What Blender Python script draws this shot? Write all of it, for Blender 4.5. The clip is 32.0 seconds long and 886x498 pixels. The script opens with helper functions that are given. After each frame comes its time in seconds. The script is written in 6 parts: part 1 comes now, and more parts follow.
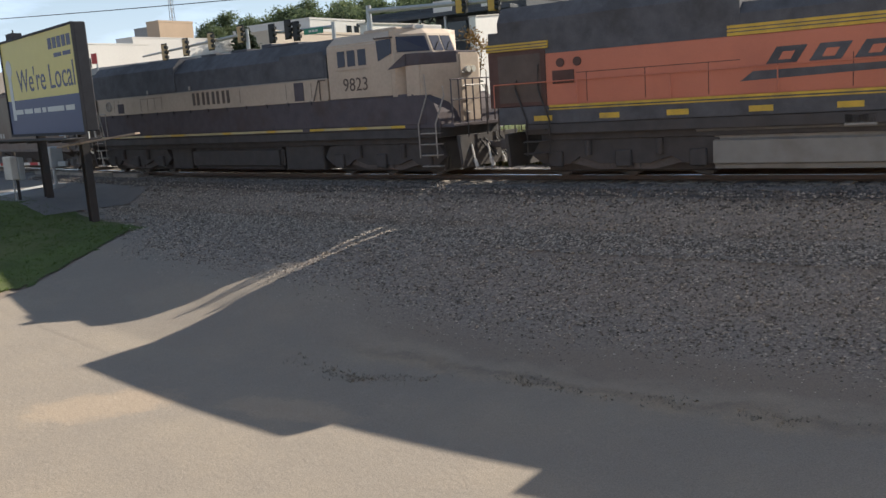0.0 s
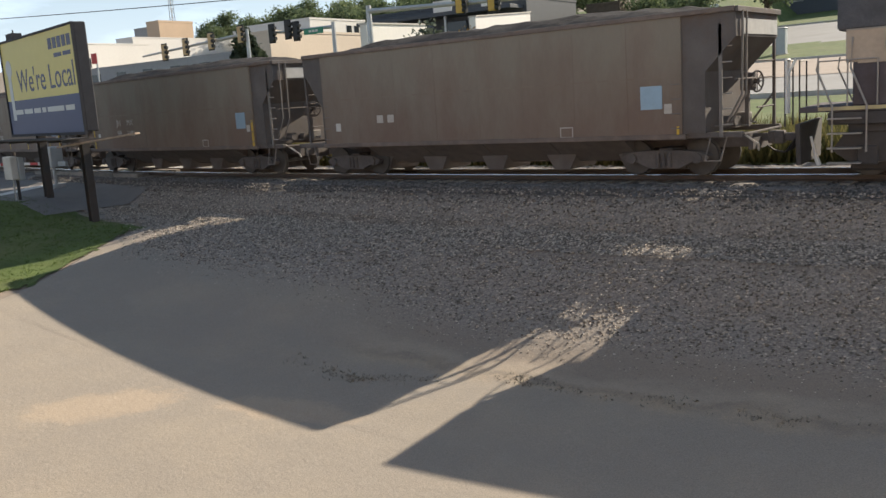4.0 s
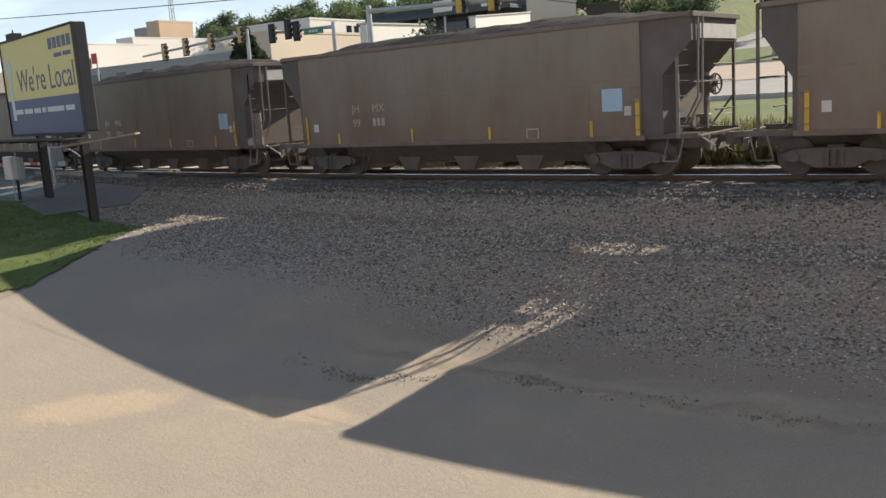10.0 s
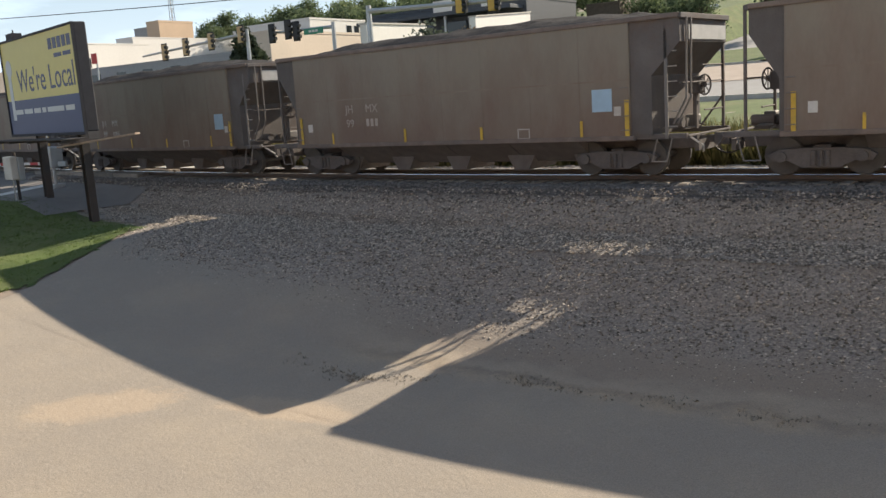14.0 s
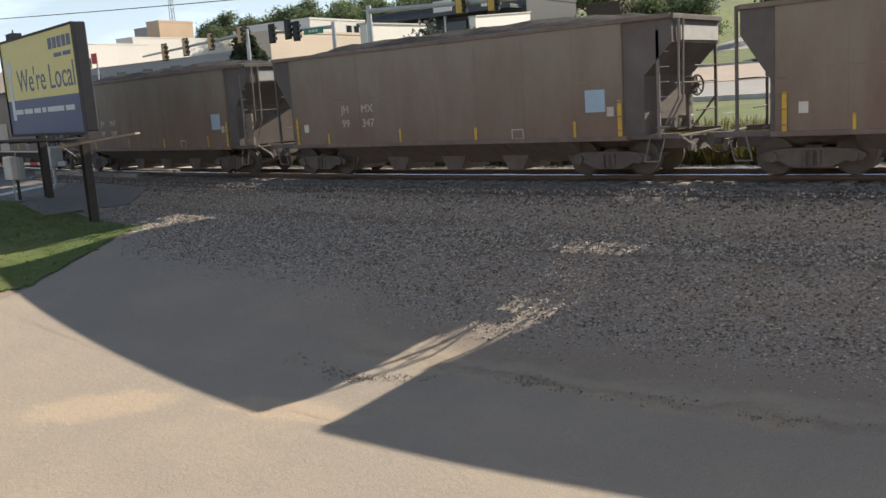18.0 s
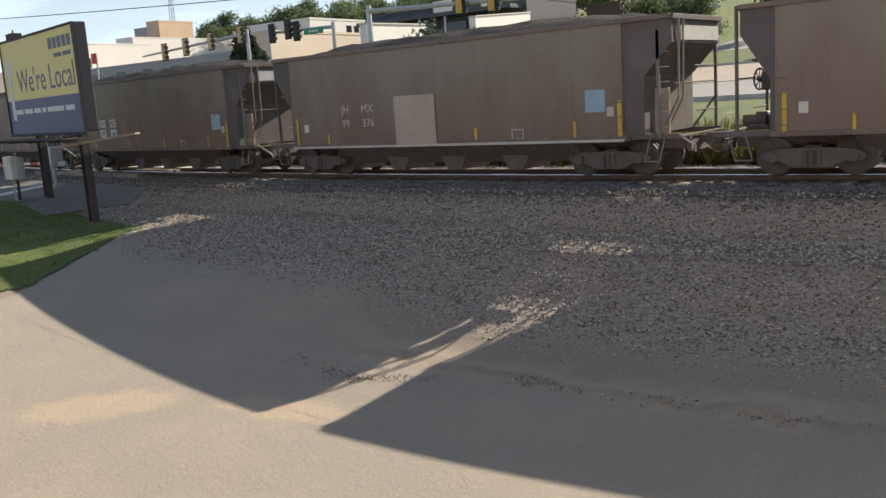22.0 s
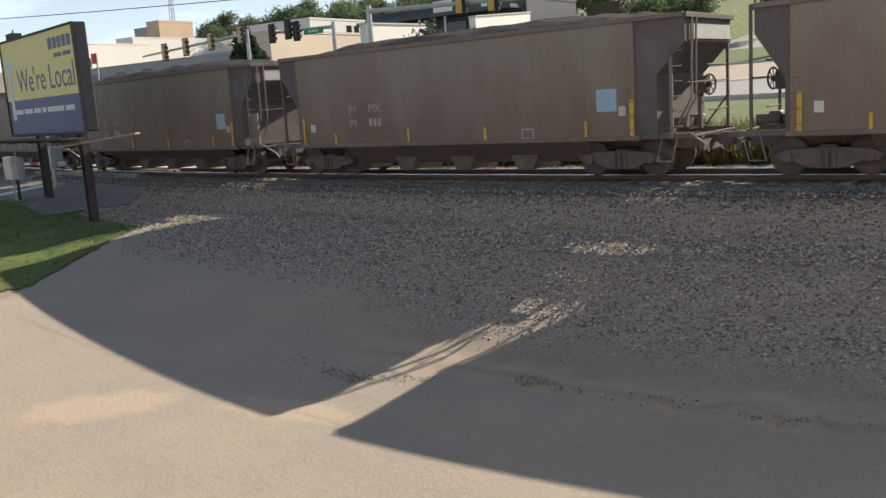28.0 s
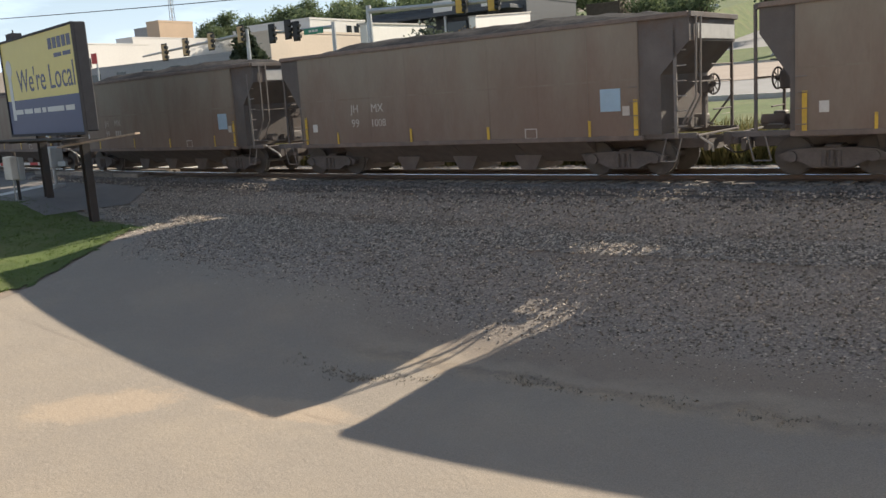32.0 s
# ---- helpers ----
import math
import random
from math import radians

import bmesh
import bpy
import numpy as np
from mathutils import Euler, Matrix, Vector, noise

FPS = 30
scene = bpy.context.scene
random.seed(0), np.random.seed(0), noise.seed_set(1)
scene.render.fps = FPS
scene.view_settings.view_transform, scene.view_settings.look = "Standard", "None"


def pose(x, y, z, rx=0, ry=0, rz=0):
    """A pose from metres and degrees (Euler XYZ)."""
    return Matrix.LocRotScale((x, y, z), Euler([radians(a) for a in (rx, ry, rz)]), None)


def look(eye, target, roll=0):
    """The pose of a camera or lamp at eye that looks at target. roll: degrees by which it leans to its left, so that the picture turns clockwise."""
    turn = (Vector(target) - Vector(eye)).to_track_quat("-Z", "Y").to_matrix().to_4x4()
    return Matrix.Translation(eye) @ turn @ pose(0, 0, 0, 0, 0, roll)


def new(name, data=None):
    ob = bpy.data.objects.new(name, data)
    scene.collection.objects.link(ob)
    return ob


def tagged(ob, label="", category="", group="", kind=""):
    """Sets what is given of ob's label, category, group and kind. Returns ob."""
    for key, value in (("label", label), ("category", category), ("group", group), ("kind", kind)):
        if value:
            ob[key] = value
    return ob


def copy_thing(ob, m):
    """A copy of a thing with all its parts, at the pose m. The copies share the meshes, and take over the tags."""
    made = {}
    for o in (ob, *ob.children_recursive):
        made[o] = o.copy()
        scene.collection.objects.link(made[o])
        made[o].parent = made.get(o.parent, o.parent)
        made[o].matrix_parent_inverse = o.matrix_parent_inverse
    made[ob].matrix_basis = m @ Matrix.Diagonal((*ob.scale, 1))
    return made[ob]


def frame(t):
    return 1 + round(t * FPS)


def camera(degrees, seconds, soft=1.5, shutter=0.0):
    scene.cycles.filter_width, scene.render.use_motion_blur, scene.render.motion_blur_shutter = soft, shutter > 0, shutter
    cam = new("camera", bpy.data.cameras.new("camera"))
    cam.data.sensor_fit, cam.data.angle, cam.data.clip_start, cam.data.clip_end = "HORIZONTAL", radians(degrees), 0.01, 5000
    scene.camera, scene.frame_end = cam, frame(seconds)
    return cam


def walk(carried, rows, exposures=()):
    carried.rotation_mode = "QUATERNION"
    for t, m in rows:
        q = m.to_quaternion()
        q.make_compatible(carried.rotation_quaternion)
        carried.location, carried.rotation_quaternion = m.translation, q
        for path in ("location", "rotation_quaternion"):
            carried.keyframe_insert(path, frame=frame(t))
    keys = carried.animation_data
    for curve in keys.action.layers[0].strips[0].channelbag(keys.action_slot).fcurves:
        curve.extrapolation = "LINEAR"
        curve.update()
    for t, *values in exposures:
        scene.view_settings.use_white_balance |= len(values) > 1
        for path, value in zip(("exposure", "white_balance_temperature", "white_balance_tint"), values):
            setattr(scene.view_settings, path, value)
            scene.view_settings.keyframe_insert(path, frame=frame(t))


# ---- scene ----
# ---- camera: fixed on a building wall, looking down along the lot at the track ----
HC, KAP, D0 = 2.442, 0.0049, 22.995
cam = camera(53.63, 32.0, soft=1.5)
EYE = (0.0, 0.0, HC)
CAM_POSE = look(EYE, (-5.6208, 8.0897, 0.7209), -3.893)
walk(cam, [(0.0, CAM_POSE), (32.0, CAM_POSE)], [(0.0, 0.88, 6700, 12), (2.0, 0.95, 6950, 12), (3.0, 0.99, 7000, 12), (6.0, 1.06, 7050, 12), (32.0, 1.06, 7000, 12)])

# ---- sky, sun, exposure ----
SUN = Vector((0.5655, 1.5456, 1.0)).normalized()
world = bpy.data.worlds.new("sky")
scene.world = world
world.use_nodes = True
wn = world.node_tree
bg = wn.nodes["Background"]
sky = wn.nodes.new("ShaderNodeTexSky")
sky.sky_type = "NISHITA"
sky.sun_disc = False
sky.sun_elevation = math.asin(SUN.z)
sky.sun_rotation = math.atan2(SUN.x, SUN.y)
sky.dust_density = 0.3
sky.ozone_density = 2.5
sky.air_density = 1.2
# thin white cloud over the blue
wtc = wn.nodes.new("ShaderNodeTexCoord")
wmp = wn.nodes.new("ShaderNodeMapping")
wmp.inputs["Scale"].default_value = (1.0, 1.0, 5.0)
cloud = wn.nodes.new("ShaderNodeTexNoise")
cloud.inputs["Scale"].default_value, cloud.inputs["Detail"].default_value, cloud.inputs["Roughness"].default_value = 3.0, 7, 0.6
cover = wn.nodes.new("ShaderNodeMapRange")
cover.inputs[1].default_value, cover.inputs[2].default_value, cover.inputs[3].default_value, cover.inputs[4].default_value = 0.45, 0.72, 0.0, 0.8
veil = wn.nodes.new("ShaderNodeMix")
veil.data_type = "RGBA"
veil.inputs[7].default_value = (9.0, 11.6, 14.8, 1)
wn.links.new(wtc.outputs["Generated"], wmp.inputs[0])
wn.links.new(wmp.outputs[0], cloud.inputs[0])
wn.links.new(cloud.outputs[0], cover.inputs[0])
wxyz = wn.nodes.new("ShaderNodeSeparateXYZ")
haze = wn.nodes.new("ShaderNodeMapRange")
haze.inputs[1].default_value, haze.inputs[2].default_value, haze.inputs[3].default_value, haze.inputs[4].default_value = 0.0, 0.3, 0.75, 0.0
both = wn.nodes.new("ShaderNodeMath")
both.operation, both.use_clamp = "ADD", True
wn.links.new(wtc.outputs["Generated"], wxyz.inputs[0])
wn.links.new(wxyz.outputs[2], haze.inputs[0])
wn.links.new(haze.outputs[0], both.inputs[0])
wn.links.new(cover.outputs[0], both.inputs[1])
wn.links.new(both.outputs[0], veil.inputs[0])
wn.links.new(sky.outputs[0], veil.inputs[6])
wn.links.new(veil.outputs[2], bg.inputs[0])
bg.inputs[1].default_value = 0.05
sun_data = bpy.data.lights.new("sun", "SUN")
sun_data.energy, sun_data.angle, sun_data.color = 4.1, radians(0.5), (1.0, 0.93, 0.8)
sun = new("sun", sun_data)
sun.matrix_world = look(SUN * 100, (0, 0, 0))


# ---- materials ----
def mat(name, colour, rough=0.8, metal=0.0, var=0.25, scale=3.0, grain=60.0, bump=0.2, stain=None, stain_amt=0.0, stain_scale=0.8, rand=0.0, stretch=(1, 1, 1), coord="Object", spot=None):
    m = bpy.data.materials.new(name)
    m.use_nodes = True
    nt = m.node_tree
    n, l = nt.nodes, nt.links
    p = n["Principled BSDF"]
    p.inputs["Roughness"].default_value, p.inputs["Metallic"].default_value = rough, metal
    tc = n.new("ShaderNodeTexCoord")
    mp = n.new("ShaderNodeMapping")
    mp.inputs["Scale"].default_value = stretch
    l.new(tc.outputs[coord], mp.inputs[0])
    big = n.new("ShaderNodeTexNoise")
    big.inputs["Scale"].default_value, big.inputs["Detail"].default_value = scale, 6
    fine = n.new("ShaderNodeTexNoise")
    fine.inputs["Scale"].default_value, fine.inputs["Detail"].default_value = grain, 3
    l.new(mp.outputs[0], big.inputs[0])
    l.new(mp.outputs[0], fine.inputs[0])
    add = n.new("ShaderNodeMath")
    add.operation = "ADD"
    l.new(big.outputs[0], add.inputs[0])
    l.new(fine.outputs[0], add.inputs[1])
    ramp = n.new("ShaderNodeMapRange")
    ramp.inputs[1].default_value, ramp.inputs[2].default_value = 0.65, 1.35
    ramp.inputs[3].default_value, ramp.inputs[4].default_value = 1 - var, 1 + var
    l.new(add.outputs[0], ramp.inputs[0])
    mul = n.new("ShaderNodeMix")
    mul.data_type, mul.blend_type = "RGBA", "MULTIPLY"
    mul.inputs[0].default_value = 1.0
    mul.inputs[6].default_value = (*colour, 1)
    l.new(ramp.outputs[0], mul.inputs[7])
    out = mul.outputs[2]
    if stain:
        st = n.new("ShaderNodeTexNoise")
        st.inputs["Scale"].default_value, st.inputs["Detail"].default_value, st.inputs["Roughness"].default_value = stain_scale, 7, 0.65
        l.new(mp.outputs[0], st.inputs[0])
        sr = n.new("ShaderNodeMapRange")
        sr.inputs[1].default_value, sr.inputs[2].default_value, sr.inputs[4].default_value = 0.48, 0.66, stain_amt
        l.new(st.outputs[0], sr.inputs[0])
        mx = n.new("ShaderNodeMix")
        mx.data_type = "RGBA"
        mx.inputs[7].default_value = (*stain, 1)
        l.new(sr.outputs[0], mx.inputs[0])
        l.new(out, mx.inputs[6])
        out = mx.outputs[2]
    if spot:
        sm = n.new("ShaderNodeMapping")
        sm.vector_type = "TEXTURE"
        sm.inputs["Location"].default_value, sm.inputs["Rotation"].default_value, sm.inputs["Scale"].default_value = spot[0], (0, 0, 0.5), spot[1]
        warp = n.new("ShaderNodeMix")
        warp.data_type, warp.blend_type = "RGBA", "LINEAR_LIGHT"
        warp.inputs[0].default_value = 0.9
        l.new(tc.outputs[coord], warp.inputs[6])
        wob = n.new("ShaderNodeTexNoise")
        wob.inputs["Scale"].default_value, wob.inputs["Detail"].default_value = 0.9, 5
        l.new(tc.outputs[coord], wob.inputs[0])
        l.new(wob.outputs[1], warp.inputs[7])
        l.new(warp.outputs[2], sm.inputs[0])
        ln = n.new("ShaderNodeVectorMath")
        ln.operation = "LENGTH"
        l.new(sm.outputs[0], ln.inputs[0])
        sf = n.new("ShaderNodeMapRange")
        sf.inputs[1].default_value, sf.inputs[2].default_value, sf.inputs[3].default_value, sf.inputs[4].default_value = 0.45, 1.15, 0.8, 0.0
        l.new(ln.outputs["Value"], sf.inputs[0])
        sx = n.new("ShaderNodeMix")
        sx.data_type = "RGBA"
        sx.inputs[7].default_value = (*spot[2], 1)
        l.new(sf.outputs[0], sx.inputs[0])
        l.new(out, sx.inputs[6])
        out = sx.outputs[2]
    if rand:
        oi = n.new("ShaderNodeObjectInfo")
        rr = n.new("ShaderNodeMapRange")
        rr.inputs[3].default_value, rr.inputs[4].default_value = 1 - rand, 1 + rand
        l.new(oi.outputs["Random"], rr.inputs[0])
        m2 = n.new("ShaderNodeMix")
        m2.data_type, m2.blend_type = "RGBA", "MULTIPLY"
        m2.inputs[0].default_value = 1.0
        l.new(out, m2.inputs[6])
        l.new(rr.outputs[0], m2.inputs[7])
        out = m2.outputs[2]
    l.new(out, p.inputs["Base Color"])
    if bump:
        b = n.new("ShaderNodeBump")
        b.inputs["Strength"].default_value, b.inputs["Distance"].default_value = bump, 0.02
        l.new(fine.outputs[0], b.inputs["Height"])
        l.new(b.outputs[0], p.inputs["Normal"])
    return m


def island_mat(name, a, b, rough=0.9, glow=0.0, skew=1.0):
    m = bpy.data.materials.new(name)
    m.use_nodes = True
    n, l = m.node_tree.nodes, m.node_tree.links
    g = n.new("ShaderNodeNewGeometry")
    cr = n.new("ShaderNodeMix")
    cr.data_type = "RGBA"
    cr.inputs[6].default_value, cr.inputs[7].default_value = (*a, 1), (*b, 1)
    pw = n.new("ShaderNodeMath")
    pw.operation = "POWER"
    pw.inputs[1].default_value = skew
    l.new(g.outputs["Random Per Island"], pw.inputs[0])
    l.new(pw.outputs[0], cr.inputs[0])
    l.new(cr.outputs[2], n["Principled BSDF"].inputs["Base Color"])
    n["Principled BSDF"].inputs["Roughness"].default_value = rough
    if glow:
        tr = n.new("ShaderNodeBsdfTranslucent")
        l.new(cr.outputs[2], tr.inputs[0])
        ms = n.new("ShaderNodeMixShader")
        ms.inputs[0].default_value = glow
        l.new(n["Principled BSDF"].outputs[0], ms.inputs[1])
        l.new(tr.outputs[0], ms.inputs[2])
        l.new(ms.outputs[0], n["Material Output"].inputs[0])
    return m


def bank_mat():
    """Worn asphalt running into sandy soil and then gravel towards the track."""
    m = bpy.data.materials.new("sandy_gravel_bank")
    m.use_nodes = True
    n, l = m.node_tree.nodes, m.node_tree.links
    p = n["Principled BSDF"]
    p.inputs["Roughness"].default_value = 0.95
    tc = n.new("ShaderNodeTexCoord")

    def tex(scale, detail, rough=0.55):
        q = n.new("ShaderNodeTexNoise")
        q.inputs["Scale"].default_value, q.inputs["Detail"].default_value, q.inputs["Roughness"].default_value = scale, detail, rough
        l.new(tc.outputs["Object"], q.inputs[0])
        return q.outputs[0]

    def span(src, a, c, lo=0.0, hi=1.0):
        q = n.new("ShaderNodeMapRange")
        q.interpolation_type = "SMOOTHSTEP"
        for i, v in enumerate((a, c, lo, hi)):
            q.inputs[1 + i].default_value = v
        l.new(src, q.inputs[0])
        return q.outputs[0]

    def blend(f, a, c, mode="MIX"):
        q = n.new("ShaderNodeMix")
        q.data_type, q.blend_type = "RGBA", mode
        for sock, v in ((q.inputs[0], f), (q.inputs[6], a), (q.inputs[7], c)):
            if isinstance(v, (tuple, float)):
                sock.default_value = v
            else:
                l.new(v, sock)
        return q.outputs[2]

    flat = n.new("ShaderNodeVectorMath")
    flat.operation = "MULTIPLY"
    flat.inputs[1].default_value = (1, 1, 0)
    l.new(tc.outputs["Object"], flat.inputs[0])
    far = n.new("ShaderNodeVectorMath")
    far.operation = "DISTANCE"
    far.inputs[1].default_value = (0, D0 + 1 / KAP, 0)
    l.new(flat.outputs[0], far.inputs[0])
    wob = n.new("ShaderNodeMath")
    wob.operation = "MULTIPLY_ADD"
    wob.inputs[1].default_value = -2.4
    l.new(tex(0.55, 8, 0.68), wob.inputs[0])
    l.new(far.outputs["Value"], wob.inputs[2])
    off = wob.outputs[0]
    r0 = 1 / KAP - 1.2
    fine, mid, coarse = tex(38, 4, 0.7), tex(5.0, 5, 0.65), tex(14.0, 4, 0.7)
    xyz = n.new("ShaderNodeSeparateXYZ")
    l.new(tc.outputs["Object"], xyz.inputs[0])
    east = span(xyz.outputs[0], -14.0, -10.2)
    lot = blend(span(tex(0.35, 7, 0.65), 0.42, 0.66), (0.268, 0.232, 0.192, 1), (0.3, 0.255, 0.203, 1))
    lot = blend(span(tex(1.6, 6, 0.7), 0.5, 0.75, 0.0, 0.35), lot, (0.33, 0.285, 0.235, 1))
    sand = blend(span(tex(1.3, 7, 0.7), 0.4, 0.65), (0.37, 0.29, 0.205, 1), (0.25, 0.208, 0.165, 1))
    sand = blend(span(mid, 0.55, 0.72, 0.0, 0.6), sand, (0.2, 0.165, 0.13, 1))
    grav = blend(span(coarse, 0.35, 0.62), (0.17, 0.147, 0.126, 1), (0.34, 0.29, 0.245, 1))
    grav = blend(span(mid, 0.5, 0.72, 0.0, 0.4), grav, (0.2, 0.17, 0.145, 1))
    soil = blend(span(off, r0 + 10.0, r0 + 9.2), lot, sand)
    soil = blend(span(off, r0 + 9.55, r0 + 9.3, 0.0, 0.5), soil, (0.2, 0.17, 0.14, 1))
    soil = blend(span(off, r0 + 9.3, r0 + 9.0, 0.0, 0.55), soil, (0.36, 0.3, 0.235, 1))
    soil = blend(span(off, r0 + 8.95, r0 + 8.4, 0.0, 0.7), soil, (0.225, 0.185, 0.15, 1))
    soil = blend(east, lot, soil)
    col = blend(span(off, r0 + 8.3, r0 + 6.7), soil, grav)
    for place, half, turn, amount in (((-14.5, 9.3, -2.85), (1.5, 0.75, 4), 0.95, 0.5), ((-11.2, 10.9, -3.0), (1.5, 0.55, 4), 0.2, 0.45)):
        sm = n.new("ShaderNodeMapping")
        sm.vector_type = "TEXTURE"
        sm.inputs["Location"].default_value, sm.inputs["Rotation"].default_value, sm.inputs["Scale"].default_value = place, (0, 0, turn), half
        l.new(tc.outputs["Object"], sm.inputs[0])
        ln = n.new("ShaderNodeVectorMath")
        ln.operation = "LENGTH"
        l.new(sm.outputs[0], ln.inputs[0])
        rag = n.new("ShaderNodeMath")
        rag.operation = "MULTIPLY_ADD"
        rag.inputs[1].default_value = 1.4
        l.new(tex(1.8, 7, 0.72), rag.inputs[0])
        l.new(ln.outputs["Value"], rag.inputs[2])
        col = blend(span(rag.outputs[0], 1.85, 1.35, 0.0, amount), col, (0.44, 0.335, 0.235, 1))
    tone = n.new("ShaderNodeMix")
    tone.data_type, tone.blend_type = "RGBA", "MULTIPLY"
    tone.inputs[0].default_value = 1.0
    l.new(col, tone.inputs[6])
    l.new(span(fine, 0.3, 0.7, 0.84, 1.16), tone.inputs[7])
    l.new(tone.outputs[2], p.inputs["Base Color"])
    b = n.new("ShaderNodeBump")
    b.inputs["Strength"].default_value, b.inputs["Distance"].default_value = 0.32, 0.02
    mixed = n.new("ShaderNodeMath")
    mixed.operation = "MULTIPLY_ADD"
    mixed.inputs[1].default_value = 2.5
    l.new(tex(9.0, 6, 0.7), mixed.inputs[0])
    l.new(fine, mixed.inputs[2])
    l.new(mixed.outputs[0], b.inputs["Height"])
    l.new(b.outputs[0], p.inputs["Normal"])
    return m


M = {}
M["bank"] = bank_mat()
M["gravel"] = mat("ballast_gravel", (0.2, 0.18, 0.165), 0.95, var=0.5, scale=1.2, grain=26, bump=0.9, stain=(0.17, 0.145, 0.13), stain_amt=0.5, stain_scale=0.6)
M["stone"] = island_mat("ballast_stone", (0.115, 0.097, 0.08), (0.6, 0.51, 0.42), skew=1.6)
# bed and its stones: the train's deep shade is put into their colour
M["bed"] = mat("shade_toned_ballast", (0.16, 0.145, 0.135), 0.95, var=0.5, scale=1.5, grain=26, bump=0.9, stain=(0.08, 0.073, 0.069), stain_amt=0.7, stain_scale=0.8)
M["bed_stone"] = island_mat("shade_toned_stone", (0.08, 0.07, 0.064), (0.27, 0.235, 0.205))
M["dirt"] = mat("packed_dirt", (0.26, 0.21, 0.165), 0.95, var=0.3, scale=0.8, grain=30, bump=0.5, stain=(0.17, 0.14, 0.115), stain_amt=0.7)
M["grass"] = mat("mown_grass", (0.075, 0.108, 0.024), 0.95, var=0.35, scale=0.8, grain=35, bump=0.6, stain=(0.16, 0.15, 0.06), stain_amt=0.5, stain_scale=0.3)
M["blade"] = island_mat("grass_blade", (0.06, 0.11, 0.02), (0.15, 0.21, 0.05), 0.9, 0.35)
M["weed"] = island_mat("rank_weed", (0.05, 0.062, 0.02), (0.24, 0.21, 0.085), 0.9, 0.3)
M["dry_weed"] = island_mat("dry_weed", (0.16, 0.142, 0.11), (0.27, 0.235, 0.185), 0.95)
M["road"] = mat("worn_grey_road", (0.25, 0.243, 0.235), 0.9, var=0.1, scale=0.4, grain=20, bump=0.1, stain=(0.2, 0.19, 0.18), stain_amt=0.5, stain_scale=0.15)
M["tar"] = mat("worn_asphalt", (0.17, 0.157, 0.147), 0.92, var=0.18, scale=0.7, grain=30, bump=0.3, stain=(0.22, 0.19, 0.165), stain_amt=0.6, stain_scale=0.5)
M["median"] = mat("pinkish_concrete", (0.33, 0.265, 0.215), 0.9, var=0.15, scale=0.6, grain=12)
M["kerb"] = mat("kerb_concrete", (0.5, 0.47, 0.42), 0.9, var=0.12)
M["rail"] = mat("rail_steel", (0.11, 0.075, 0.055), 0.6, 0.3, var=0.2)
M["railhead"] = mat("polished_rail_head", (0.9, 0.88, 0.86), 0.06, 1.0, var=0.1)
M["tie"] = mat("timber_tie", (0.26, 0.225, 0.19), 0.95, var=0.35, scale=2, grain=30, bump=0.5, rand=0.25)
M["hopper"] = mat("dusty_hopper_paint", (0.235, 0.188, 0.155), 0.75, 0.0, var=0.14, scale=0.9, grain=14, bump=0.12, stain=(0.22, 0.165, 0.13), stain_amt=0.55, stain_scale=0.55, rand=0.09, stretch=(1, 1, 0.35))
def weather(m, low, high, z0, z1):
    """Second coat over a paint: one tone low on the side, another high, broken up by streaks."""
    n, l = m.node_tree.nodes, m.node_tree.links
    p = n["Principled BSDF"]
    src = p.inputs["Base Color"].links[0].from_socket
    tc = n.new("ShaderNodeTexCoord")
    oi = n.new("ShaderNodeObjectInfo")
    sh = n.new("ShaderNodeVectorMath")
    sh.operation = "ADD"
    l.new(tc.outputs["Object"], sh.inputs[0])
    l.new(oi.outputs["Random"], sh.inputs[1])
    mp = n.new("ShaderNodeMapping")
    mp.inputs["Scale"].default_value = (0.85, 1.0, 0.3)
    l.new(sh.outputs[0], mp.inputs[0])
    st = n.new("ShaderNodeTexNoise")
    st.inputs["Scale"].default_value, st.inputs["Detail"].default_value, st.inputs["Roughness"].default_value = 1.1, 6, 0.6
    l.new(mp.outputs[0], st.inputs[0])
    xyz = n.new("ShaderNodeSeparateXYZ")
    l.new(tc.outputs["Object"], xyz.inputs[0])
    up = n.new("ShaderNodeMapRange")
    up.inputs[1].default_value, up.inputs[2].default_value, up.inputs[3].default_value, up.inputs[4].default_value = z0, z1, -0.16, 0.2
    l.new(xyz.outputs[2], up.inputs[0])
    ad = n.new("ShaderNodeMath")
    ad.operation = "ADD"
    l.new(up.outputs[0], ad.inputs[0])
    l.new(st.outputs[0], ad.inputs[1])
    f = n.new("ShaderNodeMapRange")
    f.inputs[1].default_value, f.inputs[2].default_value = 0.32, 0.68
    l.new(ad.outputs[0], f.inputs[0])
    tone = n.new("ShaderNodeMix")
    tone.data_type = "RGBA"
    tone.inputs[6].default_value, tone.inputs[7].default_value = (*low, 1), (*high, 1)
    l.new(f.outputs[0], tone.inputs[0])
    mx = n.new("ShaderNodeMix")
    mx.data_type = "RGBA"
    mx.inputs[0].default_value = 0.6
    l.new(src, mx.inputs[6])
    l.new(tone.outputs[2], mx.inputs[7])
    l.new(mx.outputs[2], p.inputs["Base Color"])


